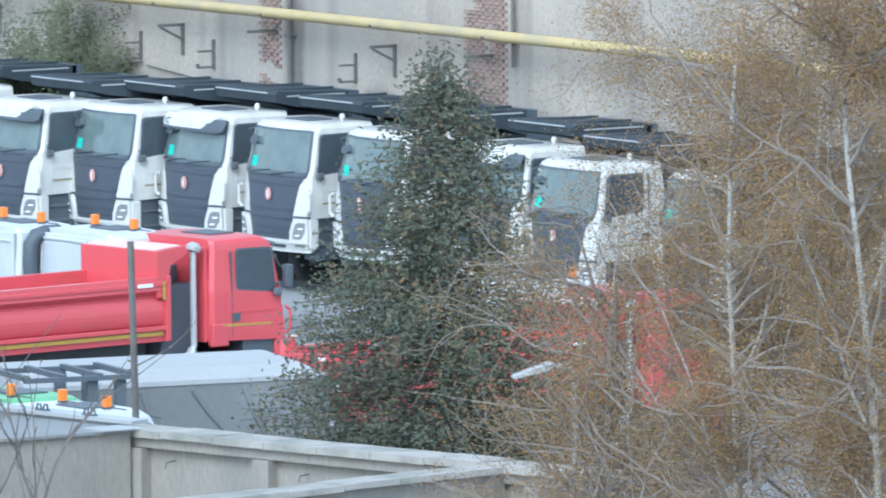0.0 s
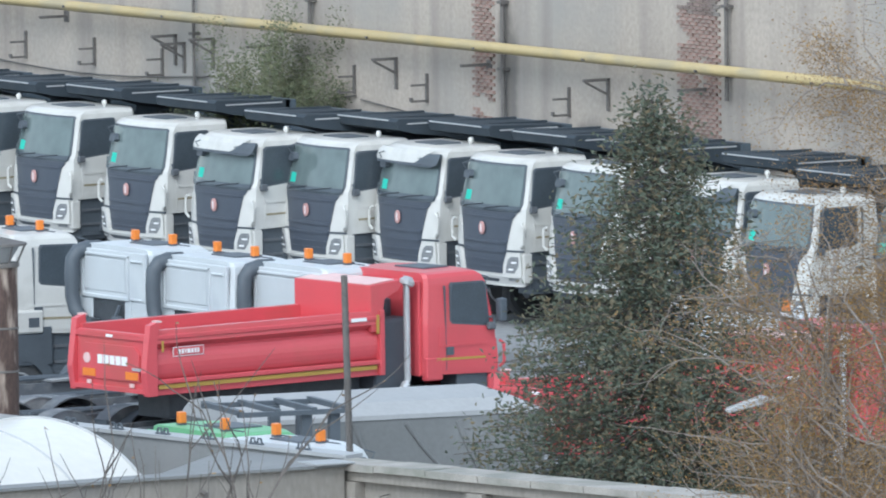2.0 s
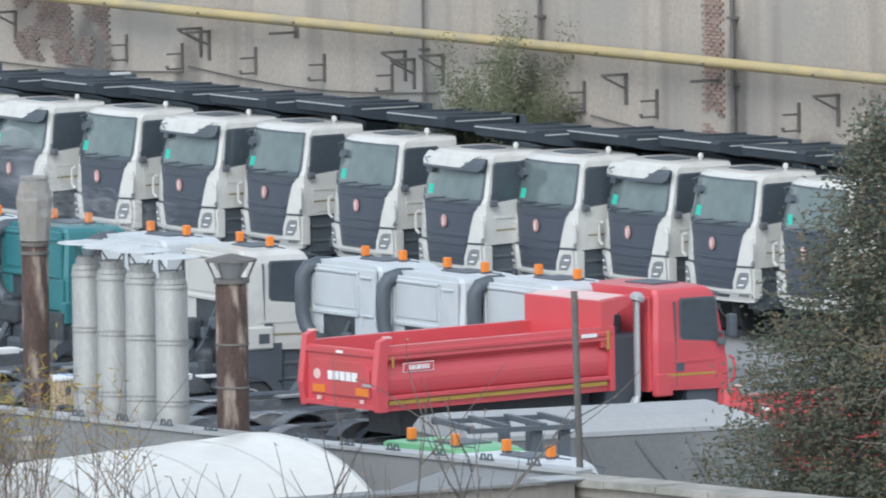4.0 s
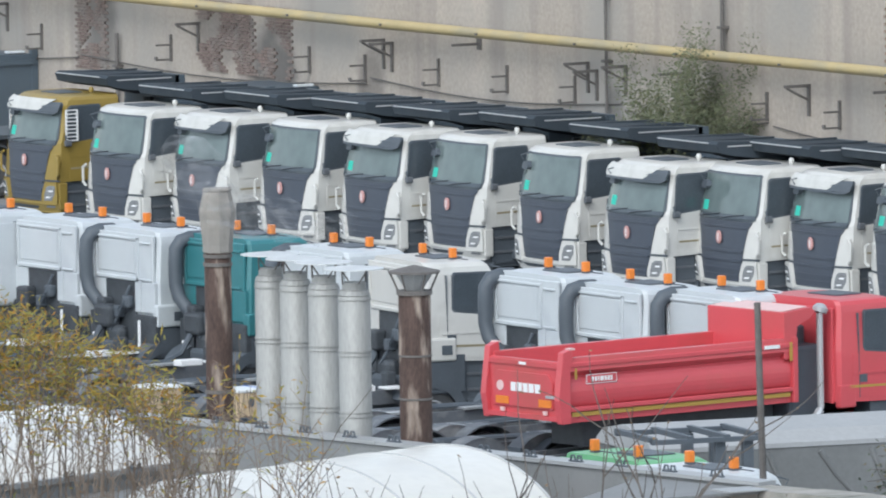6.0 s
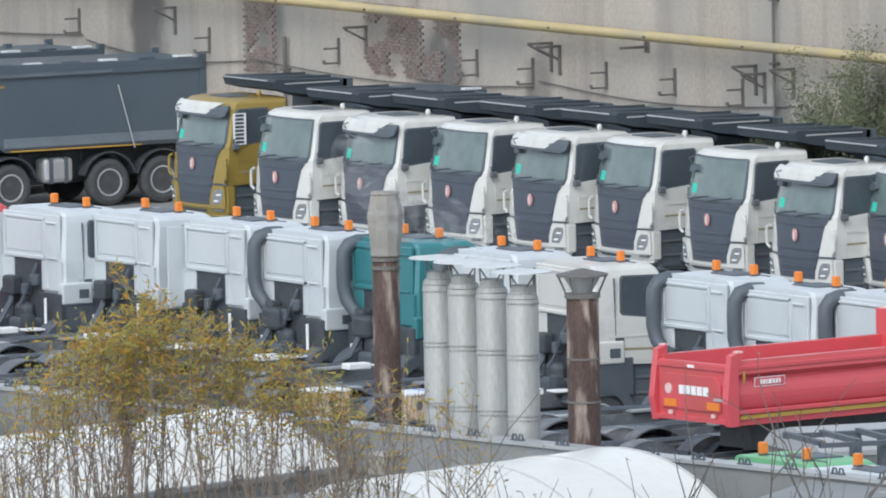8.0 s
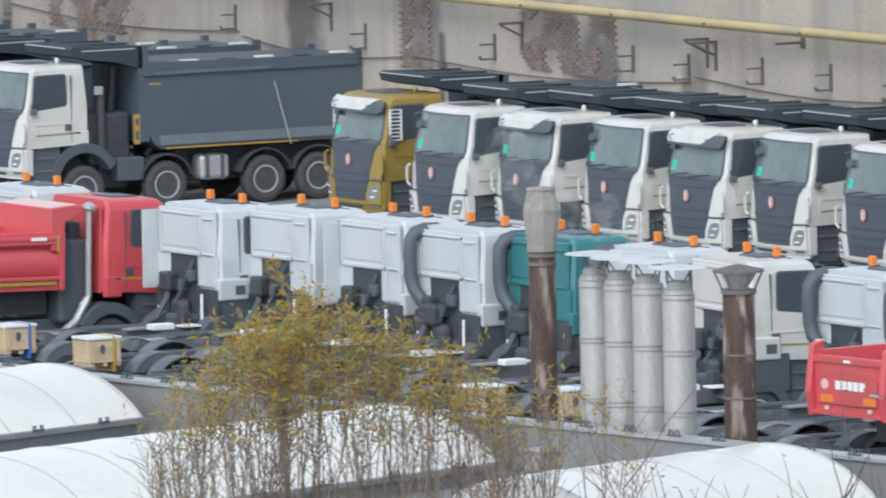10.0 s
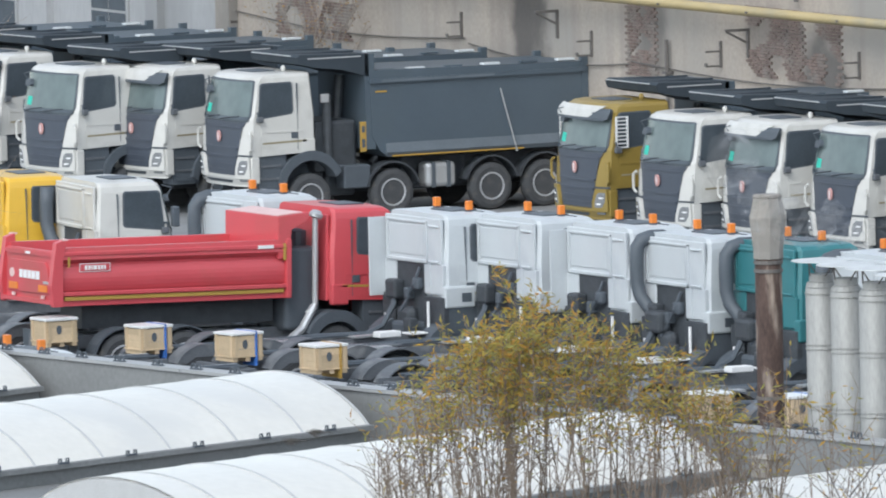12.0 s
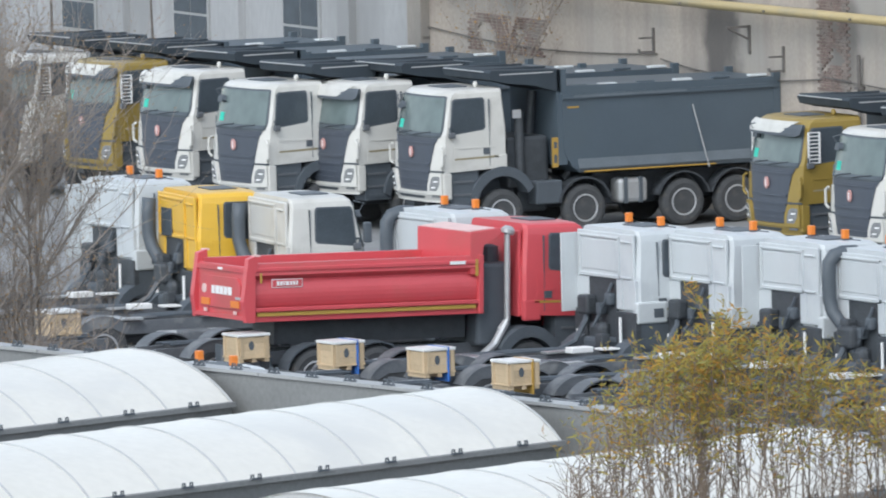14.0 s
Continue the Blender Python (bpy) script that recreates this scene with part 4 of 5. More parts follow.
def step_bracket(u, z):
    b = tagged(part("wall_bracket", box(u - 0.03, u + 0.03, -0.06, 0.0, z - 0.32, z + 0.3), IRON, None, "", WALL), "rusty three-armed iron cable holder on the factory wall", "bracket", "iron wall consoles")
    for dz in (-0.28, 0.06):
        part("bracket_arm", box(u - 0.022, u + 0.022, -0.42, 0.0, z + dz - 0.022, z + dz + 0.022), IRON, b)
    part("bracket_hook", box(u - 0.05, u + 0.05, -0.44, -0.40, z - 0.28, z - 0.2), IRON, b)


for u, z in ((-22.5, 4.55), (-13.4, 4.6), (-13.0, 4.45), (-11.7, 4.62), (-3.7, 4.65), (5.1, 4.72), (-32.0, 4.5), (-22.9, 4.6), (-41.9, 4.45)):
    tri_bracket(u, z)
for u, z in ((-23.8, 3.95), (-20.3, 4.05), (-17.1, 4.08), (-14.0, 4.02), (-5.5, 4.14), (-2.4, 4.14), (3.5, 4.2), (-40.1, 3.8), (-33.4, 3.9), (-26.5, 4.0), (-47.1, 3.9)):
    step_bracket(u, z)
for u, z in ((-18.4, 4.75), (-9.0, 4.62), (9.0, 4.75), (0.2, 4.75)):
    b = tagged(part("wall_bracket", box(u - 0.03, u + 0.03, -0.7, 0.0, z, z + 0.06), IRON, None, "", WALL), "short iron arm let into the factory wall", "bracket", "iron wall consoles")
    part("arm_plate", box(u - 0.1, u + 0.1, -0.03, 0.0, z - 0.1, z + 0.15), IRON, b)

# ---- foreground workshop roof with barrel rooflights ----
TOP = 7.02
CORNER = Vector((-0.28, 175.3, 0))
B_DIR, A_DIR = Vector((math.cos(radians(-53)), math.sin(radians(-53)), 0)), Vector((math.cos(radians(51)), math.sin(radians(51)), 0))


def plan(b, a, z=0.0):
    """A place on the roof: b metres to the right along the parapet, a metres away from us, from the corner."""
    return CORNER + B_DIR * b + A_DIR * a + Vector((0, 0, z))


def slab(points, z0, z1, bm=None):
    return prism([(p.x, p.y) for p in points], z0, z1, bm, axis="z")


def edge(b, d=0.0, z=0.0):
    """A place along the parapet, which runs slightly askew to the rooflights; d metres behind its near face."""
    return plan(b, 1.3 + 0.0545 * b + d, z)


CORNER_END = Vector((-0.12, 176.35, 0))
EAST_WAY = Vector((-0.857, -0.515, 0)).normalized()
deck = structure(part("roof_deck", slab([edge(-60), edge(-0.75), CORNER_END, CORNER_END + EAST_WAY * 24, plan(-60, -45)], 0.0, 6.3), FELT), "dark grey flat roof of the foreground workshop", "roof")
par = structure(part("parapet", slab([edge(-60), edge(-0.75), edge(-0.75, 0.28), edge(-60, 0.28)], 0.0, TOP - 0.05), FELT), "grey sheet-metal parapet at the roof edge", "parapet")
for k in range(20):
    part("parapet_cap", slab([edge(-60 + 3 * k, -0.04), edge(-57.02 + 3 * k - (0.7 if k == 19 else 0), -0.04), edge(-57.02 + 3 * k - (0.7 if k == 19 else 0), 0.32), edge(-60 + 3 * k, 0.32)], TOP - 0.05, TOP), FLASH, par)
for k in range(57):
    bm = box(-0.13, 0.13, -0.03, 0.03, 0, 0.02)
    for d in (-0.07, 0.07):
        tube([(d - 0.055, 0, 0.0), (d - 0.03, 0, 0.085), (d + 0.03, 0, 0.085), (d + 0.055, 0, 0.0)], 0.016, 5, bm)
    part("cap_clip", bm, BLACK, par, "", Matrix.Translation(edge(-57.7 + k * 1.0, 0.06, TOP)) @ Matrix.Rotation(radians(-50), 4, "Z"))
part("roof_strip", slab([CORNER_END - Vector((0, 0.05, 0)), CORNER_END + EAST_WAY * 2.9, edge(-3.2, -0.05), edge(-0.8, -0.05)], 6.3, TOP - 0.09), FELT, deck, "flat grey strip behind the end wall")


def rooflight(b_peak, a_end, length, zbase=6.56, rise=0.64, half=2.36):
    """A barrel vault of white sheets over glazing bars, open arch towards the yard."""
    n = 22
    prof = [(half * math.sin(u) / math.sin(0.98), (math.cos(u) - math.cos(0.98)) / (1 - math.cos(0.98)) * rise) for u in np.linspace(-0.98, 0.98, n + 1)]
    t = thing("barrel_rooflight", Matrix.Identity(4), "white acrylic barrel rooflight on a grey upstand", "rooflight", "barrel rooflights")
    up = part("upstand", slab([plan(b_peak - half, a_end), plan(b_peak + half, a_end), plan(b_peak + half, a_end - length), plan(b_peak - half, a_end - length)], 6.3, zbase), FELT, t)

    def strip(a0, a1, off, bm):
        r0 = [bm.verts.new(plan(b_peak + y * (1 + off * 0.3), a0, zbase + z + off)) for y, z in prof]
        r1 = [bm.verts.new(plan(b_peak + y * (1 + off * 0.3), a1, zbase + z + off)) for y, z in prof]
        q0 = [bm.verts.new(plan(b_peak + y, a0, zbase + z - 0.03)) for y, z in prof]
        q1 = [bm.verts.new(plan(b_peak + y, a1, zbase + z - 0.03)) for y, z in prof]
        for i in range(n):
            bm.faces.new((r0[i], r0[i + 1], r1[i + 1], r1[i])), bm.faces.new((q0[i], q1[i], q1[i + 1], q0[i + 1]))
            bm.faces.new((r0[i], q0[i], q0[i + 1], r0[i + 1])), bm.faces.new((r1[i], r1[i + 1], q1[i + 1], q1[i]))
        for i in (0, n):
            bm.faces.new((r0[i], r1[i], q1[i], q0[i]))
        return bm
    step, a = 1.38, a_end
    while a > a_end - length + 0.1:
        part("vault_sheet", strip(a, max(a - step + 0.02, a_end - length), 0.0, bmesh.new()), VAULT, t)
        part("glazing_bar", strip(a + 0.022, a - 0.022, 0.014, bmesh.new()), SEAM, t)
        a -= step
    arch = bmesh.new()
    vs = [arch.verts.new(plan(b_peak + y, a_end - 0.02, zbase + z)) for y, z in prof]
    arch.faces.new(vs)
    part("end_panel", bmesh_thick(arch, 0.02), VAULT, t)
    arch = bmesh.new()
    vs = [arch.verts.new(plan(b_peak + y, a_end - length + 0.02, zbase + z)) for y, z in prof]
    arch.faces.new(vs)
    part("end_panel", bmesh_thick(arch, 0.02), SEAM, t)
    for s in (-1, 1):
        part("edge_trim", slab([plan(b_peak + s * (half - 0.03), a_end + 0.02), plan(b_peak + s * (half + 0.12), a_end + 0.02), plan(b_peak + s * (half + 0.12), a_end - length), plan(b_peak + s * (half - 0.03), a_end - length)], zbase - 0.05, zbase + 0.02), FELT, t)
        for k in range(int(length / 1.38)):
            p = plan(b_peak + s * (half + 0.12), a_end - 0.9 - k * 1.38, zbase + 0.02)
            clip = box(-0.1, 0.1, -0.025, 0.025, 0, 0.025)
            for d in (-0.075, 0.075):
                tube([(d - 0.03, 0, 0.0), (d - 0.02, 0, 0.075), (d + 0.02, 0, 0.075), (d + 0.03, 0, 0.0)], 0.014, 5, clip)
            part("fixing_clip", clip, BLACK, t, "", Matrix.Translation(p) @ Matrix.Rotation(radians(51), 4, "Z"))


def bmesh_thick(bm, d):
    r = bmesh.ops.extrude_face_region(bm, geom=list(bm.faces))
    vs = [v for v in r["geom"] if isinstance(v, bmesh.types.BMVert)]
    bmesh.ops.translate(bm, vec=-A_DIR * d, verts=vs)
    return bm


for b_peak, length, half in ((-42.0, 14.0, 2.4), (-33.0, 14.0, 2.6), (-23.85, 14.0, 2.25), (-14.9, 10.3, 2.4), (-5.75, 5.2, 2.35)):
    rooflight(b_peak, min(-0.45, 1.28 + 0.0545 * (b_peak - half)), length, rise=0.74 if b_peak > -10 else 0.64, half=half)

# end wall of the workshop and the sunken court beside it
out = Vector((-EAST_WAY.y, EAST_WAY.x, 0))
end = structure(part("wall_east", slab([CORNER_END, CORNER_END + out * 0.3, CORNER_END + EAST_WAY * 24 + out * 0.3, CORNER_END + EAST_WAY * 24], 0, TOP - 0.07), CONCRETE), "brown-grey concrete end wall of the workshop", "wall")
part("wall_flashing", slab([CORNER_END - out * 0.04, CORNER_END + out * 0.36, CORNER_END + EAST_WAY * 24 + out * 0.36, CORNER_END + EAST_WAY * 24 - out * 0.04], TOP - 0.07, TOP - 0.03), FELT, end, "thin grey metal flashing")
part("corner_flashing", slab([CORNER_END + EAST_WAY * 0.5 - out * 0.1, CORNER_END + EAST_WAY * 0.5 + out * 0.42, CORNER_END - EAST_WAY * 0.1 + out * 0.42, CORNER_END - EAST_WAY * 0.1 - out * 0.1], TOP - 0.03, TOP - 0.01), FLASH, end, "pale metal corner flashing")
for k in range(5):
    p = CORNER_END + EAST_WAY * (2.2 + 1.9 * k) + out * 0.3
    part("rain_spout", tube([p + Vector((0, 0, 6.75)), p + out * 0.14 + Vector((0, 0, 6.72))], 0.035, 6), IRON, end)
far_a, far_b = Vector((0.02, 176.45, 0)), Vector((4.97, 171.15, 0))
way = (far_b - far_a).normalized()
side = Vector((way.y, -way.x, 0))
court = structure(part("wall_court", slab([far_a, far_a + way * 9, far_a + way * 9 - side * 0.3, far_a - side * 0.3], 0, TOP - 0.15), CONCRETE), "stained concrete panel wall with pilasters", "wall")
part("court_ledge", slab([far_a - way * 0.25 + side * 0.12, far_a + way * 9 + side * 0.12, far_a + way * 9 - side * 0.42, far_a - way * 0.25 - side * 0.42], TOP - 0.27, TOP - 0.13), CONCRETE, court)
for k in range(9):
    p, q = far_a + way * (k * 1.0 - 0.2), far_a + way * (k * 1.0 + 0.785)
    dz = random.uniform(-0.012, 0.012)
    part("coping_slab", slab([p + side * 0.2, q + side * 0.2, q - side * 0.45, p - side * 0.45], TOP - 0.125 + dz, TOP - 0.03 + dz), COPING, court)
for d0, w in ((0.0, 0.42), (2.55, 0.3), (5.3, 0.3), (7.6, 0.3)):
    p = far_a + way * d0
    part("pilaster", slab([p + side * 0.18, p + way * w + side * 0.18, p + way * w, p], 0, TOP - 0.28), CONCRETE, court)
    part("wall_hook", tube([p + way * 0.9 + side * 0.02 + Vector((0, 0, 6.6)), p + way * 0.9 + side * 0.18 + Vector((0, 0, 6.58)), p + way * 0.9 + side * 0.2 + Vector((0, 0, 6.5))], 0.012, 5), IRON, court)
near_a = Vector((4.85, 171.2, 0))
near_way = Vector((-0.72, -0.69, 0)).normalized()
near_side = Vector((near_way.y, -near_way.x, 0))
wall_n = structure(part("wall_near", slab([near_a, near_a + near_way * 14, near_a + near_way * 14 + near_side * 0.3, near_a + near_side * 0.3], 0, TOP - 0.13), CONCRETE), "low concrete wall with coping beside the court", "wall")
for k in range(14):
    p, q = near_a + near_way * k, near_a + near_way * (k + 0.985)
    dz = random.uniform(-0.012, 0.012)
    part("coping_slab", slab([p - near_side * 0.1, q - near_side * 0.1, q + near_side * 0.42, p + near_side * 0.42], TOP - 0.13 + dz, TOP - 0.05 + dz), COPING, wall_n)

# ---- things on and behind the roof ----


def crate(m, strap):
    t = thing("pallet_crate", m, "pale wooden crate under white film on a chassis frame", "crate", "crates on the chassis")
    for s in (-0.29, 0.0, 0.29):
        part("pallet_foot", box(s - 0.05, s + 0.05, -0.33, 0.33, 0.0, 0.08), WOOD, t)
    part("pallet_deck", box(-0.36, 0.36, -0.35, 0.35, 0.08, 0.11), WOOD, t)
    for z in (0.11, 0.245, 0.38):
        for s in (-1, 1):
            part("crate_board", box(-0.32, 0.32, s * 0.31, s * 0.33, z, z + 0.131), WOOD, t)
            part("crate_board", box(s * 0.32, s * 0.34, -0.31, 0.31, z, z + 0.131), WOOD, t)
    for a in (-1, 1):
        for s in (-0.28, 0.28):
            part("crate_batten", box(s - 0.04, s + 0.04, a * 0.33, a * 0.35, 0.1, 0.53), WOOD, t)
            part("crate_batten", box(a * 0.34, a * 0.36, s - 0.04, s + 0.04, 0.1, 0.53), WOOD, t)
    part("film_cover", box(-0.37, 0.37, -0.36, 0.36, 0.52, 0.58, 0.015), FILM, t, "white film over the crate")
    for a in (-1, 1):
        part("stencil_mark", lathe([(0.045, 0.0), (0.075, 0.0), (0.075, 0.004), (0.045, 0.004)], 14), BLACK, t, "", Matrix.Translation((-0.06, a * 0.333, 0.34)) @ Matrix.Rotation(radians(90), 4, "X") @ Matrix.Diagonal((0.8, 1.25, 1, 1)))
    if strap:
        part("lashing_strap", box(0.17, 0.2, -0.375, 0.375, -0.1, 0.59), STRAP if strap == 1 else STRIPE, t)


def bare_frame(m):
    """A chassis frame on its wheels, without cab or body."""
    t = thing("bare_chassis", m, "dark bare truck chassis frame with grey mudguards", "chassis", "bare frames in the yard")
    chassis(t, 9.0, (-1.5, -6.2, -7.6), tank=False, engine=False)
    for s in (-1, 1):
        for x in (-6.2, -7.6):
            arc = [(x + 0.72 * math.cos(u), 0.58 + 0.68 * math.sin(u)) for u in np.linspace(0.5, math.pi - 0.5, 12)]
            arc += [(x + 0.69 * math.cos(u), 0.58 + 0.65 * math.sin(u)) for u in np.linspace(math.pi - 0.5, 0.5, 12)]
            guard = part("mudguard", prism(arc, s * 0.78, s * 1.25), CHASSIS, t, "grey arched mudguard")
            cheek = [(x + 0.70 * math.cos(u), 0.58 + 0.66 * math.sin(u)) for u in np.linspace(0.5, math.pi - 0.5, 12)] + [(x - 0.42, 0.88), (x - 0.2, 1.0), (x + 0.2, 1.0), (x + 0.42, 0.88)]
            part("mudguard_cheek", prism(cheek, s * 1.225, s * 1.24), CHASSIS, guard)
    part("cover_plate", box(-3.6, -2.7, -0.6, 0.6, 1.08, 1.12), STEEL, t)
    part("cover_plate", box(-5.4, -4.9, -0.7, 0.2, 1.09, 1.13), FILM, t)
    part("cable_duct", tube([(-0.5, 0.41, 1.09), (-8.8, 0.41, 1.09)], 0.025, 5), STEEL, t)
    for y in (-0.2, 0.15):
        part("air_hose", tube([(-0.6, y, 1.1), (-4.0, y * 1.5, 1.13), (-8.0, y * 1.8, 1.12)], 0.03, 5), BLACK, t)
    return t


F0 = bare_frame(facing(-28.40, 273.60, 33))
for x, y in [(-24.35, 265.96), (-22.40, 264.42), (-20.42, 261.91), (-18.73, 259.20), (-16.86, 257.05), (-14.85, 253.82), (-13.06, 250.69), (-10.58, 247.52), (-26.71, 268.64)]:
    copy_thing(F0, facing(x, y, 33 + random.uniform(-1.0, 1.0)))
for i, (x, y) in enumerate([(-25.15, 267.05), (-23.07, 265.05), (-21.11, 263.12), (-19.21, 260.14), (-11.19, 248.75), (-9.49, 247.97), (-29.61, 273.20)]):
    crate(pose(x, y, 1.07, 0, 0, 33 + (i * 7) % 5), (0, 1, 1, 2, 0, 1, 0)[i])


# tarpaulined trailer behind the court
t = thing("covered_trailer", facing(2.45, 229.0, 22), "long trailer under a grey tarpaulin with sagging folds", "trailer")
roof = [(-1.25, 1.0), (-1.27, 2.55), (-0.95, 2.74), (-0.1, 2.86), (0.1, 2.86), (0.95, 2.74), (1.27, 2.55), (1.25, 1.0)]


def hipped(bm):
    """Slopes the front end of the ridge back."""
    for v in bm.verts:
        if v.co.x > -1 and v.co.z > 2.52:
            v.co.x -= 2.0 * (v.co.z - 2.52)
    return bm


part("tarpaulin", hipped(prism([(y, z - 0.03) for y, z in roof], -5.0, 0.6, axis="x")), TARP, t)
# ridge and eaves, about twice as pale as the sides
part("tarpaulin_top", hipped(prism([(-1.29, 2.5), (-1.29, 2.58), (-0.96, 2.77), (-0.1, 2.9), (0.1, 2.9), (0.96, 2.77), (1.29, 2.58), (1.29, 2.5), (0.9, 2.5), (-0.9, 2.5)], -5.05, 0.65, axis="x")), TARP_TOP, t, "paler top of the tarpaulin")
for k in range(5):
    x = -4.8 + k * 0.95
    s = 1 if k % 2 else 0.55
    part("tarp_fold", tube([(x, -1.255, 2.42), (x + 0.3 * s, -1.27, 2.0), (x + 0.75 * s, -1.265, 1.5), (x + 1.25 * s, -1.24, 1.15)], 0.06, 8, taper=0.02), TARP, t)
for s in (-1, 1):
    part("side_beam", box(-5.0, 0.6, s * 1.2, s * 1.28, 0.85, 1.0), CHASSIS, t)
    for x in (-3.0, -4.3):
        wheel(t, x, s * 1.06, s)
part("drawbar", tube([(0.6, 0, 0.8), (2.2, 0, 0.7)], 0.07, 6), CHASSIS, t)
part("landing_leg", box(-1.6, -1.4, -0.1, 0.1, 0.0, 0.9), CHASSIS, t)

# black cargo rack and white pallets in front of the trailer
t = thing("steel_rack", facing(-1.1, 224.2, 20), "black steel load rack on short posts", "rack")
for y in (-0.9, 0.9):
    part("rack_rail", box(-1.0, 1.0, y - 0.06, y + 0.06, 2.95, 3.03), BLACK, t)
for x in (-0.95, -0.3, 0.35, 0.95):
    part("rack_bar", box(x - 0.05, x + 0.05, -0.95, 0.95, 2.98, 3.07), BLACK, t)
for x, y in ((0.25, -0.8), (0.75, -0.8), (0.25, 0.8), (0.75, 0.8)):
    part("rack_post", box(x - 0.09, x + 0.09, y - 0.07, y + 0.07, 0.0, 2.95), BLACK, t)
for i, (x, y, w, d, h) in enumerate([(-4.6, 228.5, 1.0, 0.8, 2.0), (-6.6, 229.5, 1.2, 0.8, 1.9), (-3.2, 225.8, 0.9, 0.8, 2.2), (-2.6, 231.4, 1.4, 0.9, 1.6)]):
    b = thing("wrapped_pallet", facing(x, y, 25), "tall pallet load wrapped in white film", "pallet", "wrapped pallets")
    part("load", box(-w / 2, w / 2, -d / 2, d / 2, 0.12, h, 0.04), FILM, b)
    part("pallet", box(-w / 2 - 0.05, w / 2 + 0.05, -d / 2 - 0.05, d / 2 + 0.05, 0.0, 0.12), WOOD, b)

# chimneys and flues behind the parapet


def seg_stack(name, b, a, top, r, material, label, cat):
    p = plan(b, a)
    t = thing(name, pose(p.x, p.y, -0.09), label, cat, "roof stacks")
    part("shaft", lathe([(r, 0.09), (r, top - 0.02), (r * 0.9, top)], 20), material, t, "", None, True)
    return t


left = seg_stack("rusty_chimney", -13.64, 1.53, 9.45, 0.19, RUST, "rust-stained steel chimney with flaking paint and a grey cowl", "chimney")
part("cowl", lathe([(0.19, 9.38), (0.215, 9.4), (0.215, 9.5), (0.265, 9.95), (0.265, 9.98), (0.20, 10.25), (0.215, 10.27), (0.2, 10.3), (0.1, 10.3)], 9), CONCRETE, left, "grey conical chimney cowl")
for z in (7.4, 9.2, 9.32):
    part("band", lathe([(0.18, z), (0.207, z), (0.207, z + 0.05), (0.18, z + 0.05)], 20), IRON, left)
right = seg_stack("rusty_chimney", -9.12, 1.74, 9.1, 0.225, RUST, "flaking rusty steel chimney with an open rain cap", "chimney")
part("rim_band", lathe([(0.2, 9.06), (0.25, 9.06), (0.25, 9.12), (0.2, 9.12)], 20), IRON, right)
cap = part("rain_cap", lathe([(0.02, 9.40), (0.36, 9.36), (0.36, 9.39), (0.02, 9.47)], 20), IRON, right)
part("cap_funnel", lathe([(0.05, 9.1), (0.12, 9.12), (0.27, 9.37), (0.02, 9.38)], 12), FLASH, cap)
for k in range(6):
    u = k * math.pi / 3
    part("cap_strut", tube([(0.21 * math.cos(u), 0.21 * math.sin(u), 9.08), (0.34 * math.cos(u), 0.34 * math.sin(u), 9.38)], 0.015, 5), IRON, cap)
for z in (8.2, 7.6):
    part("band", lathe([(0.21, z), (0.235, z), (0.235, z + 0.03), (0.21, z + 0.03)], 20), IRON, right)
for b, a, top in ((-12.70, 1.84, 9.03), (-12.0, 1.76, 9.02), (-11.21, 1.67, 9.02), (-10.29, 1.5, 9.0)):
    f = seg_stack("steel_flue", b, a, top, 0.225, FLUE, "brushed steel flue pipe with a flat disc cap", "flue")
    for z in (7.3, 7.36, 8.15, 8.21, 8.93):
        part("joint_band", lathe([(0.22, z), (0.236, z), (0.236, z + 0.022), (0.22, z + 0.022)], 20), FLUE, f)
    part("neck", lathe([(0.225, top), (0.2, top + 0.06), (0.17, top + 0.08), (0.17, top + 0.18), (0.1, top + 0.18)], 18), FLUE, f)
    c = part("disc_cap", lathe([(0.02, top + 0.39), (0.42, top + 0.36), (0.42, top + 0.372), (0.05, top + 0.41), (0.02, top + 0.415)], 22), DISC, f, "flat metal rain disc")
    for k in range(4):
        u = k * math.pi / 2 + 0.4
        part("cap_strut", tube([(0.17 * math.cos(u), 0.17 * math.sin(u), top + 0.16), (0.26 * math.cos(u + 0.5), 0.26 * math.sin(u + 0.5), top + 0.37)], 0.012, 5), IRON, c)

# grey vent block on the deck, lean pole, street lamp
p = plan(-9.67, -1.96)
t = thing("vent_block", pose(p.x, p.y, 6.3, 0, 0, 51), "grey weathered roof vent with a hooded head on a narrow neck", "vent")
part("neck", box(-0.1, 0.1, -0.1, 0.1, 0, 0.5, 0.01), CONCRETE, t)
part("head", box(-0.18, 0.18, -0.17, 0.17, 0.5, 0.76, 0.015), CONCRETE, t)
part("lid", box(-0.21, 0.21, -0.2, 0.2, 0.76, 0.8, 0.01), COPING, t)
tagged(part("steel_pole", tube([(0.17, 200, 0), (0.16, 200, 3), (0.07, 200, 7.37)], 0.06, 8, taper=0.05), IRON), "thin dark leaning steel pole behind the parapet", "pole")
t = thing("street_lamp", pose(6.6, 196.0, 0), "grey street lamp with a curved arm among the trees", "lamp")
part("mast", tube([(0, 0, 0), (0, 0, 5.6), (-0.1, 0, 5.8), (-0.35, 0, 5.82)], 0.05, 8), FLASH, t)
part("lamp_head", prism([(-0.9, 5.62), (-0.95, 5.68), (-0.4, 5.88), (-0.3, 5.84), (-0.32, 5.76)], -0.12, 0.12, bevel=0.02), FLASH, t)

# ---- plants ----


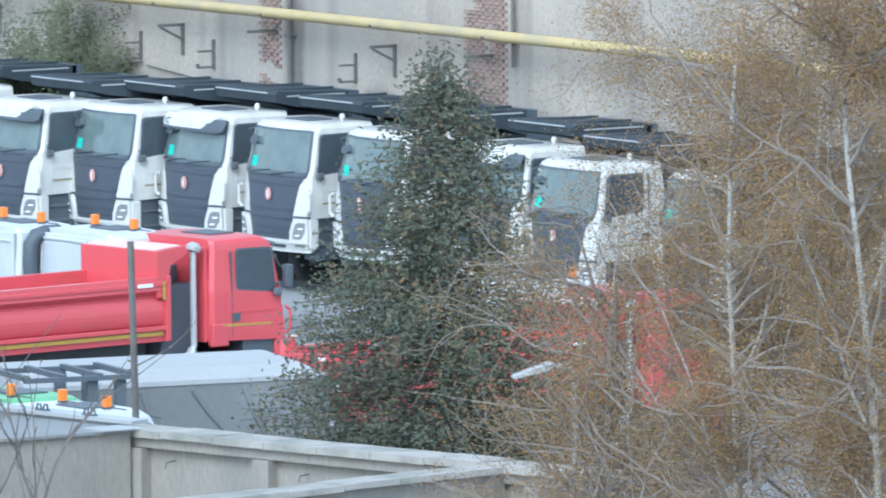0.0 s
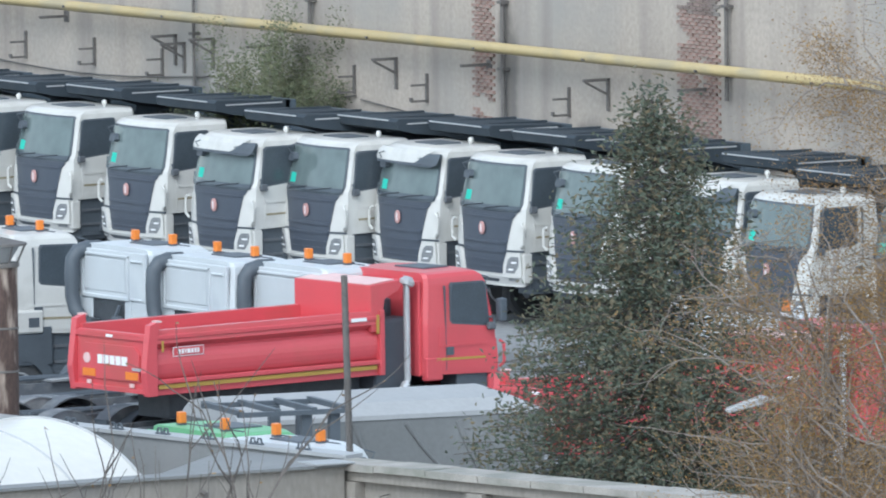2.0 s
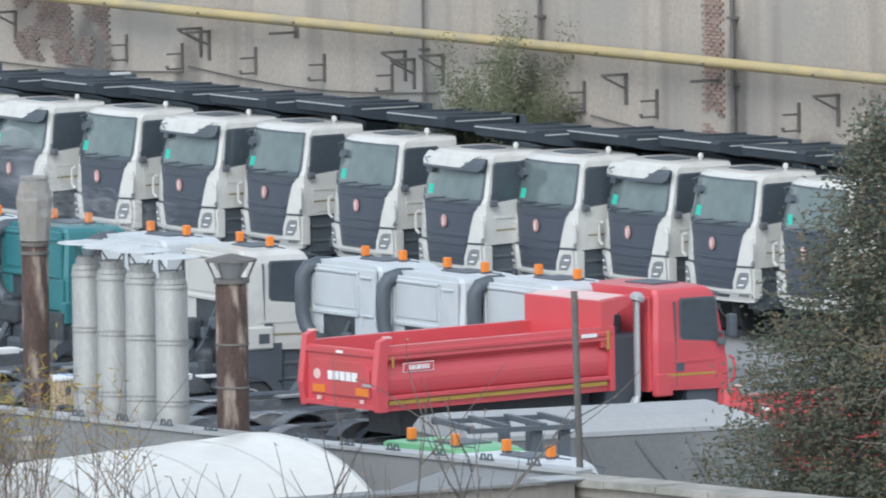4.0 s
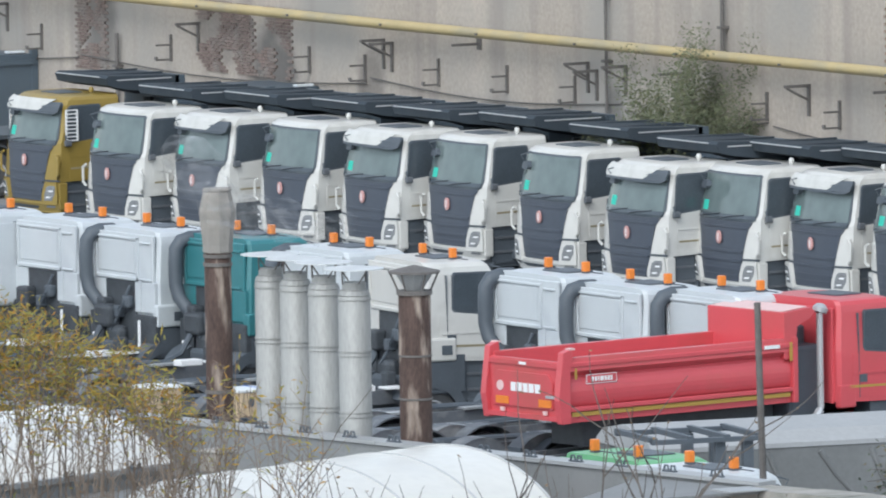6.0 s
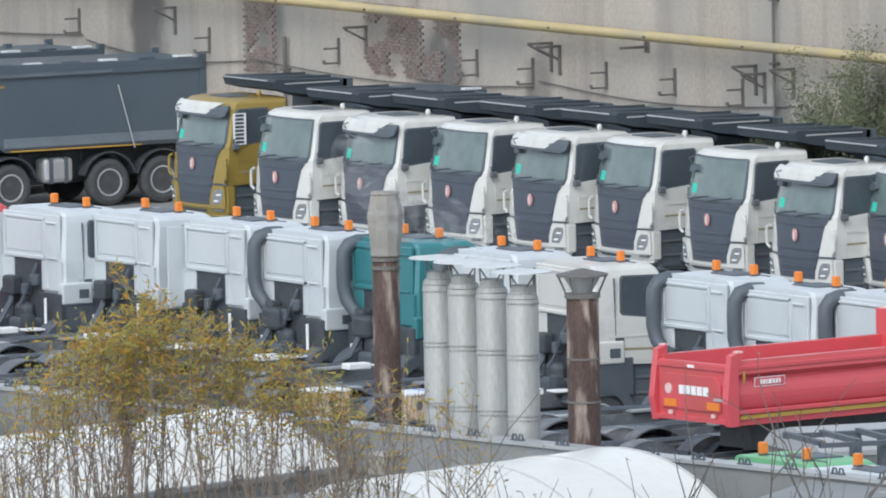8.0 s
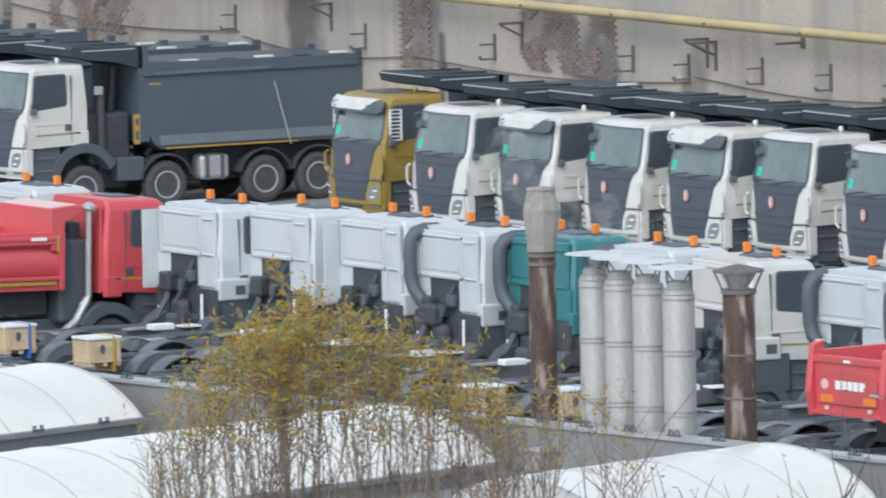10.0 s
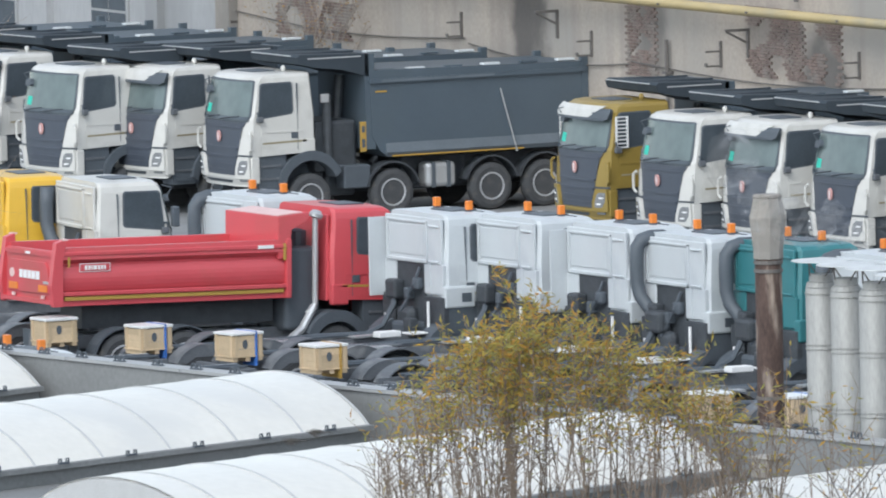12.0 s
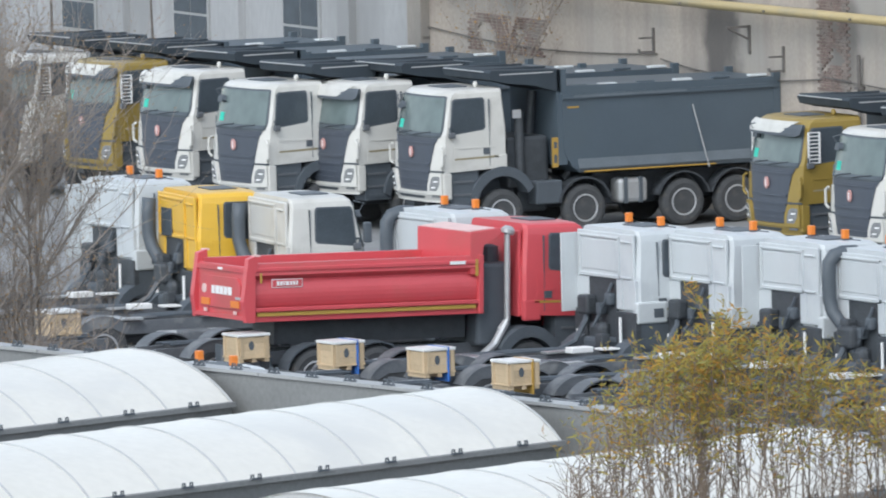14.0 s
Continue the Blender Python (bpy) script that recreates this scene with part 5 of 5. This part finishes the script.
def leaf_material(name, colors, trans=0.25):
    m = bpy.data.materials.new(name)
    m.use_nodes = True
    n, l = m.node_tree.nodes, m.node_tree.links
    b = n["Principled BSDF"]
    b.inputs["Roughness"].default_value, b.inputs["Specular IOR Level"].default_value = 0.8, 0.2
    g = n.new("ShaderNodeNewGeometry")
    r = n.new("ShaderNodeValToRGB")
    for i, c in enumerate(colors):
        e = r.color_ramp.elements[i] if i < 2 else r.color_ramp.elements.new(1.0)
        e.color = (*c, 1)
    for i, e in enumerate(r.color_ramp.elements):
        e.position = i / max(1, len(colors) - 1)
    l.new(g.outputs["Random Per Island"], r.inputs[0])
    nz = n.new("ShaderNodeTexNoise")
    nz.inputs["Scale"].default_value = 1.2
    mr = n.new("ShaderNodeMapRange")
    mr.inputs[3].default_value, mr.inputs[4].default_value = 0.7, 1.3
    l.new(nz.outputs[0], mr.inputs[0])
    mu = n.new("ShaderNodeVectorMath")
    mu.operation = "SCALE"
    l.new(r.outputs[0], mu.inputs[0]), l.new(mr.outputs[0], mu.inputs["Scale"])
    l.new(mu.outputs[0], b.inputs["Base Color"])
    tr = n.new("ShaderNodeBsdfTranslucent")
    l.new(mu.outputs[0], tr.inputs[0])
    mx = n.new("ShaderNodeMixShader")
    mx.inputs[0].default_value = trans
    l.new(b.outputs[0], mx.inputs[1]), l.new(tr.outputs[0], mx.inputs[2])
    l.new(mx.outputs[0], n["Material Output"].inputs[0])
    return m


def leaves(name, centres, length, width, material, parent, rng, droop=0.0, label=""):
    """Many small bent leaves, four corners each, in one mesh."""
    c = np.array(centres)
    k = len(c)
    d = rng.normal(size=(k, 3))
    d[:, 2] = d[:, 2] * 0.7 - droop
    d /= np.linalg.norm(d, axis=1)[:, None]
    e = np.cross(d, rng.normal(size=(k, 3)))
    e /= np.linalg.norm(e, axis=1)[:, None]
    ln = (length * rng.uniform(0.6, 1.3, k))[:, None]
    wd = (width * rng.uniform(0.6, 1.3, k))[:, None]
    f = np.cross(d, e) * ln * 0.15
    v = np.stack([c, c + d * ln * 0.5 + e * wd * 0.5 + f, c + d * ln, c + d * ln * 0.5 - e * wd * 0.5 + f], 1).reshape(-1, 3)
    faces = np.arange(4 * k).reshape(-1, 4)
    me = bpy.data.meshes.new(name)
    me.from_pydata(v.tolist(), [], faces.tolist())
    me.materials.append(material)
    ob = new(name, me)
    ob.parent = parent
    ob["kind"] = "stuff"
    if label:
        ob["label"] = label
    return ob


def branch(bm, start, way, length, r, rng, depth, tips, spread=0.6, lift=0.1, kids=5, seg=6, bend=0.12):
    """A wandering limb that bears smaller ones; collects points along the twigs."""
    pts, d = [Vector(start)], Vector(way).normalized()
    n = 6 if depth else 5
    for i in range(n):
        d = (d + Vector(rng.normal(size=3)) * bend + Vector((0, 0, lift * 0.3))).normalized()
        pts.append(pts[-1] + d * length / n)
    tube(pts, r, seg if depth > 1 else 4, bm, taper=r * 0.35)
    if depth == 0:
        tips.extend(pts[1:])
        return
    for k in range(kids):
        i = 1 + int((k + rng.uniform(0, 1)) / kids * (n - 0.01))
        i = min(i, n)
        side_way = Vector(rng.normal(size=3))
        w = (d * 0.8 + side_way.normalized() * spread * 1.2 + Vector((0, 0, lift))).normalized()
        branch(bm, pts[i], w, length * rng.uniform(0.45, 0.7), r * 0.45, rng, depth - 1, tips, spread, lift, kids, seg, bend)
    if depth == 1:
        tips.extend(pts[2:])


BARK = mat("brown_bark", (0.115, 0.10, 0.09), 0.9, vary=0.25, scale=6, bump=0.4)
TWIG = mat("grey_brown_twig", (0.27, 0.235, 0.21), 0.9, vary=0.2, scale=5)
SHOOT = mat("red_brown_willow_shoot", (0.20, 0.155, 0.12), 0.8, vary=0.25, scale=5)
BIRCH = mat("white_birch_bark", (0.42, 0.40, 0.37), 0.8, vary=0.15, scale=3, bump=0.2, dirt=(0.1, 0.09, 0.085), amount=0.3, stretch=(1, 1, 2.5))
L_WILLOW = leaf_material("yellow_willow_leaf", [(0.47, 0.35, 0.08), (0.39, 0.34, 0.10), (0.31, 0.31, 0.11), (0.52, 0.33, 0.07), (0.46, 0.24, 0.07)], 0.4)
L_BIRCH = leaf_material("brown_gold_birch_leaf", [(0.26, 0.185, 0.115), (0.42, 0.25, 0.08), (0.22, 0.17, 0.13), (0.30, 0.21, 0.12)])
L_FIR = leaf_material("dark_conifer_needle", [(0.11, 0.135, 0.105), (0.14, 0.165, 0.125), (0.16, 0.16, 0.115), (0.22, 0.175, 0.11)], 0.25)
L_SHRUB = leaf_material("grey_green_leaf", [(0.15, 0.18, 0.11), (0.2, 0.22, 0.14), (0.23, 0.23, 0.14)])


def conifer(m, height, radius, label, seed):
    rng = np.random.default_rng(seed)
    t = thing("conifer", m, label, "tree")
    part("trunk", tube([(0, 0, 0), (0.03, 0, height * 0.5), (0, 0, height)], 0.16, 8, taper=0.02), BARK, t)
    pts, bm = [], bmesh.new()
    z = 1.2
    while z < height - 0.05:
        k = 1 - (z - 1.2) / (height - 1.2)
        reach = radius * k ** 0.88 + 0.12
        for q in range(int(7 + 15 * k)):
            u = rng.uniform(0, 2 * math.pi)
            rr = reach * (rng.uniform(0.6, 1.15) + 0.28 * noise.noise((u * 1.1, z * 0.9, 3.0)))
            tip = Vector((math.cos(u) * rr, math.sin(u) * rr, z - 0.12 * rr + rng.uniform(-0.1, 0.35)))
            base = Vector((0, 0, z + 0.1))
            tube([base, base.lerp(tip, 0.5) + Vector((0, 0, -0.05)), tip], 0.02, 4, bm, taper=0.006)
            for s in rng.uniform(0.3, 1.0, int(28 + 150 * rr / radius)):
                p = base.lerp(tip, s)
                w = 0.16 * (1.15 - s * 0.6) + 0.05
                pts.append(p + Vector(rng.normal(size=3)) * w)
        z += 0.17
    part("branchwork", bm, BARK, t)["kind"] = "stuff"
    leaves("crown", pts, 0.115, 0.046, L_FIR, t, rng, 0.2)


conifer(pose(4.7, 199.0, 0), 10.05, 4.5, "dark green ragged conifer standing before the trucks", 3)


def birch(m, height, label, seed, lean, leafy, spread=0.9):
    rng = np.random.default_rng(seed)
    t = thing("birch_tree", m, label, "tree")
    bm, tips = bmesh.new(), []
    spine = [Vector((lean * (k / 10) ** 1.5 + 0.06 * math.sin(k * 1.3), 0.05 * math.cos(k), height * k / 10)) for k in range(11)]
    part("trunk", tube(spine, 0.075, 10, taper=0.02), BIRCH, t, "white birch trunk with dark marks")
    lim = bmesh.new()
    for k in range(58):
        f = rng.uniform(0.36, 0.98)
        i = f * 10
        p = spine[int(i)].lerp(spine[min(int(i) + 1, 10)], i % 1)
        u = rng.uniform(0, 2 * math.pi)
        way = Vector((math.cos(u) * spread, math.sin(u) * spread, rng.uniform(0.3, 1.1)))
        branch(lim, p, way, rng.uniform(1.3, 2.6) * (1.35 - f * 0.7), 0.028, rng, 2, tips, 0.75, -0.05, 5, 5, 0.16)
    part("branchwork", lim, TWIG, t)["kind"] = "stuff"
    big = bmesh.new()
    for k in range(5):
        i = 3.5 + k
        p = spine[int(i)]
        s = -1 if k % 2 else 1
        tube([p, p + Vector((s * 0.3, 0.05, 0.7)), p + Vector((s * 0.5, 0, 1.5)), p + Vector((s * 0.95, 0, 2.6))], 0.026, 6, big, taper=0.008)
    part("bough", big, BIRCH, t)["kind"] = "stuff"
    pts = []
    for p in tips:
        clump = noise.noise(p * 0.9) + 0.35 * noise.noise(p * 2.7) + 0.12 * (p.z / height - 0.6)
        for q in range(int(leafy * max(0.3, 1.9 + 4.4 * clump))):
            pts.append(p + Vector(rng.normal(size=3)) * 0.13)
    leaves("crown", pts, 0.029, 0.020, L_BIRCH, t, rng, 0.4)


birch(pose(8.75, 150.0, 0), 15.6, "tall birch with thin gold-brown autumn leaves", 11, -0.75, 10)
birch(pose(6.9, 152.5, 0), 13.9, "slender birch with hanging twigs and brown leaves", 12, 0.1, 7)
birch(pose(10.3, 151.0, 0), 15.0, "birch with dense twigs and yellowing leaves", 13, -0.3, 13)
birch(pose(5.5, 155.0, 0), 11.2, "young birch with sparse brown leaves beside the court", 14, 0.2, 4, 0.7)
birch(pose(7.9, 156.0, 0), 13.4, "birch with a broad brown crown behind the others", 15, 0.3, 10)


def willow(m, height, label, seed, width, stems, leafy=4):
    """A head of upright shoots, leafy at the top."""
    rng = np.random.default_rng(seed)
    t = thing("willow_tree", m, label, "tree")
    h0 = height - 4.2
    part("trunk", tube([(0, 0, 0), (0.05, 0, h0 * 0.5), (0, 0, h0 - 0.6)], 0.14, 10, taper=0.06), BARK, t)
    bm, pts = bmesh.new(), []
    for k in range(9):
        x = -0.7 + 1.4 * k / 8
        tube([(0, 0, h0 - 1.0), (x * width * 0.6, 0.1 * (k % 3 - 1), h0 - 0.5), (x * width, 0.2 * (k % 3 - 1), h0 + 0.3)], 0.03, 6, bm, taper=0.012)
    for k in range(stems):
        x = rng.uniform(-1, 1)
        y = rng.uniform(-0.6, 0.6)
        tuft = 0.3 * noise.noise((x * 4.0, seed * 1.7, 0.0))
        top = height - 1.15 * abs(x) ** 2.2 - rng.uniform(0.0, 0.6) ** 1.3 + tuft + (0.25 if abs(x + 0.1) < 0.08 else 0)
        foot = Vector((x * 0.62 * width, y * 0.6, h0 + rng.uniform(-0.2, 0.9)))
        p3 = Vector((x * width + rng.normal() * 0.1, y, top))
        mid = foot.lerp(p3, 0.55) + Vector((x * 0.16 * width, 0, 0.1)) + Vector(rng.normal(size=3)) * 0.1
        line = [foot, foot.lerp(mid, 0.5) + Vector(rng.normal(size=3)) * 0.06, mid, mid.lerp(p3, 0.5) + Vector(rng.normal(size=3)) * 0.07, p3]
        tube(line, 0.009, 5, bm, taper=0.003)
        for q in range(12):
            f = rng.uniform(0.3, 1.0) ** 0.7
            i = f * 4
            a = line[int(i)].lerp(line[min(int(i) + 1, 4)], i % 1)
            e = a + Vector((rng.normal() * 0.15, rng.normal() * 0.12, rng.uniform(0.1, 0.36)))
            tube([a, a.lerp(e, 0.5) + Vector(rng.normal(size=3)) * 0.03, e], 0.0045, 4, bm, taper=0.002)
            zt = (e.z - (height - 1.15)) / 1.2
            n = int(leafy * 3.0 * max(0, zt) ** 1.1 + rng.uniform(0, 1.15))
            for s in rng.uniform(0.2, 1.05, n):
                pts.append(a.lerp(e, s) + Vector(rng.normal(size=3)) * 0.025)
    part("branchwork", bm, SHOOT, t)["kind"] = "stuff"
    leaves("crown", pts, 0.1, 0.019, L_WILLOW, t, rng, -0.35)


willow(pose(-6.75, 120.0, 0), 14.45, "yellow autumn willow with many upright shoots", 21, 1.65, 170, 6)
willow(pose(-4.6, 121.0, 0), 13.75, "low willow head with sparse yellow leaves", 22, 0.8, 34, 1)


def bare_tree(m, height, label, seed, limbs, spread, bark=BARK, depth=1, reach=1.0):
    rng = np.random.default_rng(seed)
    t = thing("bare_sapling", m, label, "tree", "bare saplings")
    bm, tips = bmesh.new(), []
    part("trunk", tube([(0, 0, 0), (0.05, 0, height * 0.4), (0, 0, height - 2.0)], 0.05, 7, taper=0.02), BARK, t)
    for k in range(limbs):
        a = rng.uniform(-1, 1)
        branch(bm, (0, 0, height - 2.0 - rng.uniform(0, 0.8)), (a * spread, rng.uniform(-0.4, 0.4), 1.0), rng.uniform(1.2, 2.2) * reach, 0.02, rng, depth, tips, 0.6, 0.2, 6, 5, 0.12)
    part("branchwork", bm, bark, t)["kind"] = "stuff"
    leaves("crown", tips[::9 if depth == 1 else 3], 0.05, 0.025, L_BIRCH, t, rng, 0.4)


for x, y, h, k, n in ((-0.75, 112.0, 14.9, 31, 3), (-1.45, 112.5, 14.5, 32, 3), (-2.2, 113.0, 14.2, 33, 4), (-3.1, 113.0, 14.0, 34, 4), (-3.9, 114.0, 14.0, 35, 3)):
    bare_tree(pose(x, y, 0), h, "bare dark sapling with a few dry leaves", k, n, 0.3, reach=0.85)


def shrub(m, height, radius, label, seed, count, material, leafy=5):
    rng = np.random.default_rng(seed)
    t = thing("shrub", m, label, "shrub")
    bm, tips = bmesh.new(), []
    for k in range(count):
        u = rng.uniform(0, 2 * math.pi)
        branch(bm, (0.3 * math.cos(u), 0.3 * math.sin(u), 0), (math.cos(u) * radius / height, math.sin(u) * radius / height, 1.0), height * rng.uniform(0.6, 0.9), 0.04, rng, 2, tips, 0.4, 0.15, 5, 5, 0.1)
    part("branchwork", bm, TWIG, t)["kind"] = "stuff"
    pts = [p + Vector(rng.normal(size=3)) * 0.14 for p in tips for _ in range(leafy)]
    leaves("crown", pts, 0.07, 0.04, material, t, rng, 0.1)


p = WALL @ Vector((-7.0, -1.0, 0))
shrub(pose(p.x, p.y, 0), 3.5, 1.2, "grey-green shrub growing against the factory wall", 41, 16, L_SHRUB, 34)
p = WALL @ Vector((-54.0, -1.2, 0))
shrub(pose(p.x, p.y, 0), 6.2, 2.2, "thin tree with brownish leaves by the factory wall", 42, 6, L_BIRCH, 2)
for dx, dy, h, k in ((-25.5, 225, 9.8, 43), (-26.0, 228, 10.6, 44), (-24.9, 226.5, 8.8, 45), (-25.3, 229, 9.6, 48), (-26.6, 226, 10.9, 49)):
    bare_tree(pose(dx, dy, 0), h, "bare grey thicket tree with fine twigs", k, 16, 0.9, TWIG, 2, 1.3)
for k, (dx, dy, h) in enumerate(((-26.9, 224, 7.4), (-26.2, 225, 6.6), (-25.6, 223.5, 5.9), (-25.2, 226, 6.9), (-26.6, 226.5, 8.4), (-24.8, 224.5, 5.2), (-27.3, 225, 6.2))):
    bare_tree(pose(dx, dy, 0), h, "low grey-brown brush with dense fine twigs", 60 + k, 22, 1.0, TWIG, 2, 1.05)
for dx, dy, h, k in ((-78, 0, 8.0, 46), (-71.5, -1, 7.0, 47)):
    p = WALL @ Vector((dx, -2.5, 0))
    bare_tree(pose(p.x, p.y, 0), h, "bare pale tree before the works windows", k, 6, 0.7)

# ---- drifting steam and two birds ----
STEAM = bpy.data.materials.new("thin_steam")
STEAM.use_nodes = True
sn, sl = STEAM.node_tree.nodes, STEAM.node_tree.links
sn["Principled BSDF"].inputs["Base Color"].default_value = (0.8, 0.8, 0.8, 1)
sn["Principled BSDF"].inputs["Roughness"].default_value = 1.0
sz, sr = sn.new("ShaderNodeTexNoise"), sn.new("ShaderNodeMapRange")
sz.inputs["Scale"].default_value, sz.inputs["Detail"].default_value = 3.0, 5
sr.inputs[1].default_value, sr.inputs[2].default_value, sr.inputs[3].default_value, sr.inputs[4].default_value = 0.42, 0.74, 0.0, 0.14
up = sn.new("ShaderNodeCombineXYZ")
up.inputs[2].default_value = 1.0
sl.new(up.outputs[0], sn["Principled BSDF"].inputs["Normal"])
sl.new(sz.outputs[0], sr.inputs[0]), sl.new(sr.outputs[0], sn["Principled BSDF"].inputs["Alpha"])
PUFFS, BIRDS = [], []
rng = np.random.default_rng(77)
puff_base = plan(-12.0, 1.7, 9.65)
for k in range(11):
    bm = bmesh.new()
    bmesh.ops.create_icosphere(bm, subdivisions=3, radius=1.0)
    for v in bm.verts:
        v.co *= 1 + 0.35 * noise.noise(v.co * 1.6 + Vector((k * 3.1, 0, 0)))
    r = 0.13 + 0.022 * k
    bmesh.ops.scale(bm, vec=(r * 1.6, r, r), verts=bm.verts)
    ob = tagged(part("steam_puff", bm, STEAM, None, "", None, True), "thin white steam puff drifting from the flues", "steam", "steam over the flues")
    ob.visible_shadow = False
    PUFFS.append((ob, k / 11, Vector(rng.normal(size=3))))
FEATHER = mat("dark_feather", (0.05, 0.045, 0.04), 0.8, vary=0.2, scale=20)
for k in range(2):
    b = thing("small_bird", Matrix.Identity(4), "small dark bird flying over the rooflights", "bird", "passing birds")
    part("body", lathe([(0.005, -0.09), (0.025, -0.05), (0.032, 0.0), (0.026, 0.05), (0.016, 0.075), (0.004, 0.1)], 8, axis="y"), FEATHER, b)
    part("tail", prism([(-0.02, -0.16), (0.02, -0.16), (0.01, -0.06), (-0.01, -0.06)], -0.004, 0.004, axis="z"), FEATHER, b)
    wings = []
    for s in (-1, 1):
        wings.append(part("wing", prism([(0.0, 0.045), (s * 0.07, 0.05), (s * 0.15, -0.01), (s * 0.07, -0.03), (0.0, -0.03)], -0.003, 0.003, axis="z"), FEATHER, b))
    BIRDS.append((b, wings))


def motions():
    for ob, f, j in PUFFS:
        rows = []
        for k in range(8):
            t = 14.0 * k / 7
            s = f + 0.12 * t / 14
            p = puff_base + Vector((0.9 - 2.6 * s, 0.3 * s, 0.05 + 1.1 * s * s)) + j * (0.03 + 0.10 * s)
            rows.append((t, pose(p.x, p.y, p.z, 5 * t, 3 * t, 8 * t * (1 if f > 0.5 else -1))))
        walk(ob, rows)
    # the birds cross from right to left within half a second, low over the rooflights
    for (bird, wings), rows in zip(BIRDS, BIRD_ROWS):
        walk(bird, [(t, pose(x, y, z, 0, 0, 90)) for t, x, y, z in rows])
        for s, w in zip((-1, 1), wings):
            walk(w, [(k * 0.1, pose(0, 0, 0, 0, s * (-45 if k % 2 else 20), 0)) for k in range(141)])


BIRD_ROWS = [
    [(0, 60.0, 150.0, 12.0), (8.0, 16.0, 150.0, 11.2), (11.0, -1.5, 150.0, 10.8), (11.3, -4.6, 150.0, 10.6), (11.8, -10.01, 150.00, 10.53), (11.9, -10.68, 150.00, 10.40), (12.0, -11.18, 150.00, 10.57), (12.1, -11.88, 150.00, 10.74), (12.2, -12.96, 150.00, 10.86), (12.3, -14.05, 150.00, 10.79), (12.4, -14.66, 150.00, 10.65), (12.7, -17.6, 150.0, 10.7), (14.0, -31.0, 150.0, 11.5)],
    [(0, 60.0, 152.0, 12.0), (8.0, 16.0, 152.0, 11.2), (11.0, -1.5, 152.0, 10.4), (11.3, -4.6, 152.0, 10.2), (11.9, -10.64, 152.00, 10.10), (12.0, -11.61, 152.00, 10.28), (12.1, -12.33, 152.00, 10.21), (12.2, -13.11, 152.00, 10.07), (12.3, -14.01, 152.00, 10.25), (12.4, -14.76, 152.00, 10.24), (12.7, -17.6, 152.0, 10.3), (14.0, -31.0, 152.0, 11.1)],
]
motions()
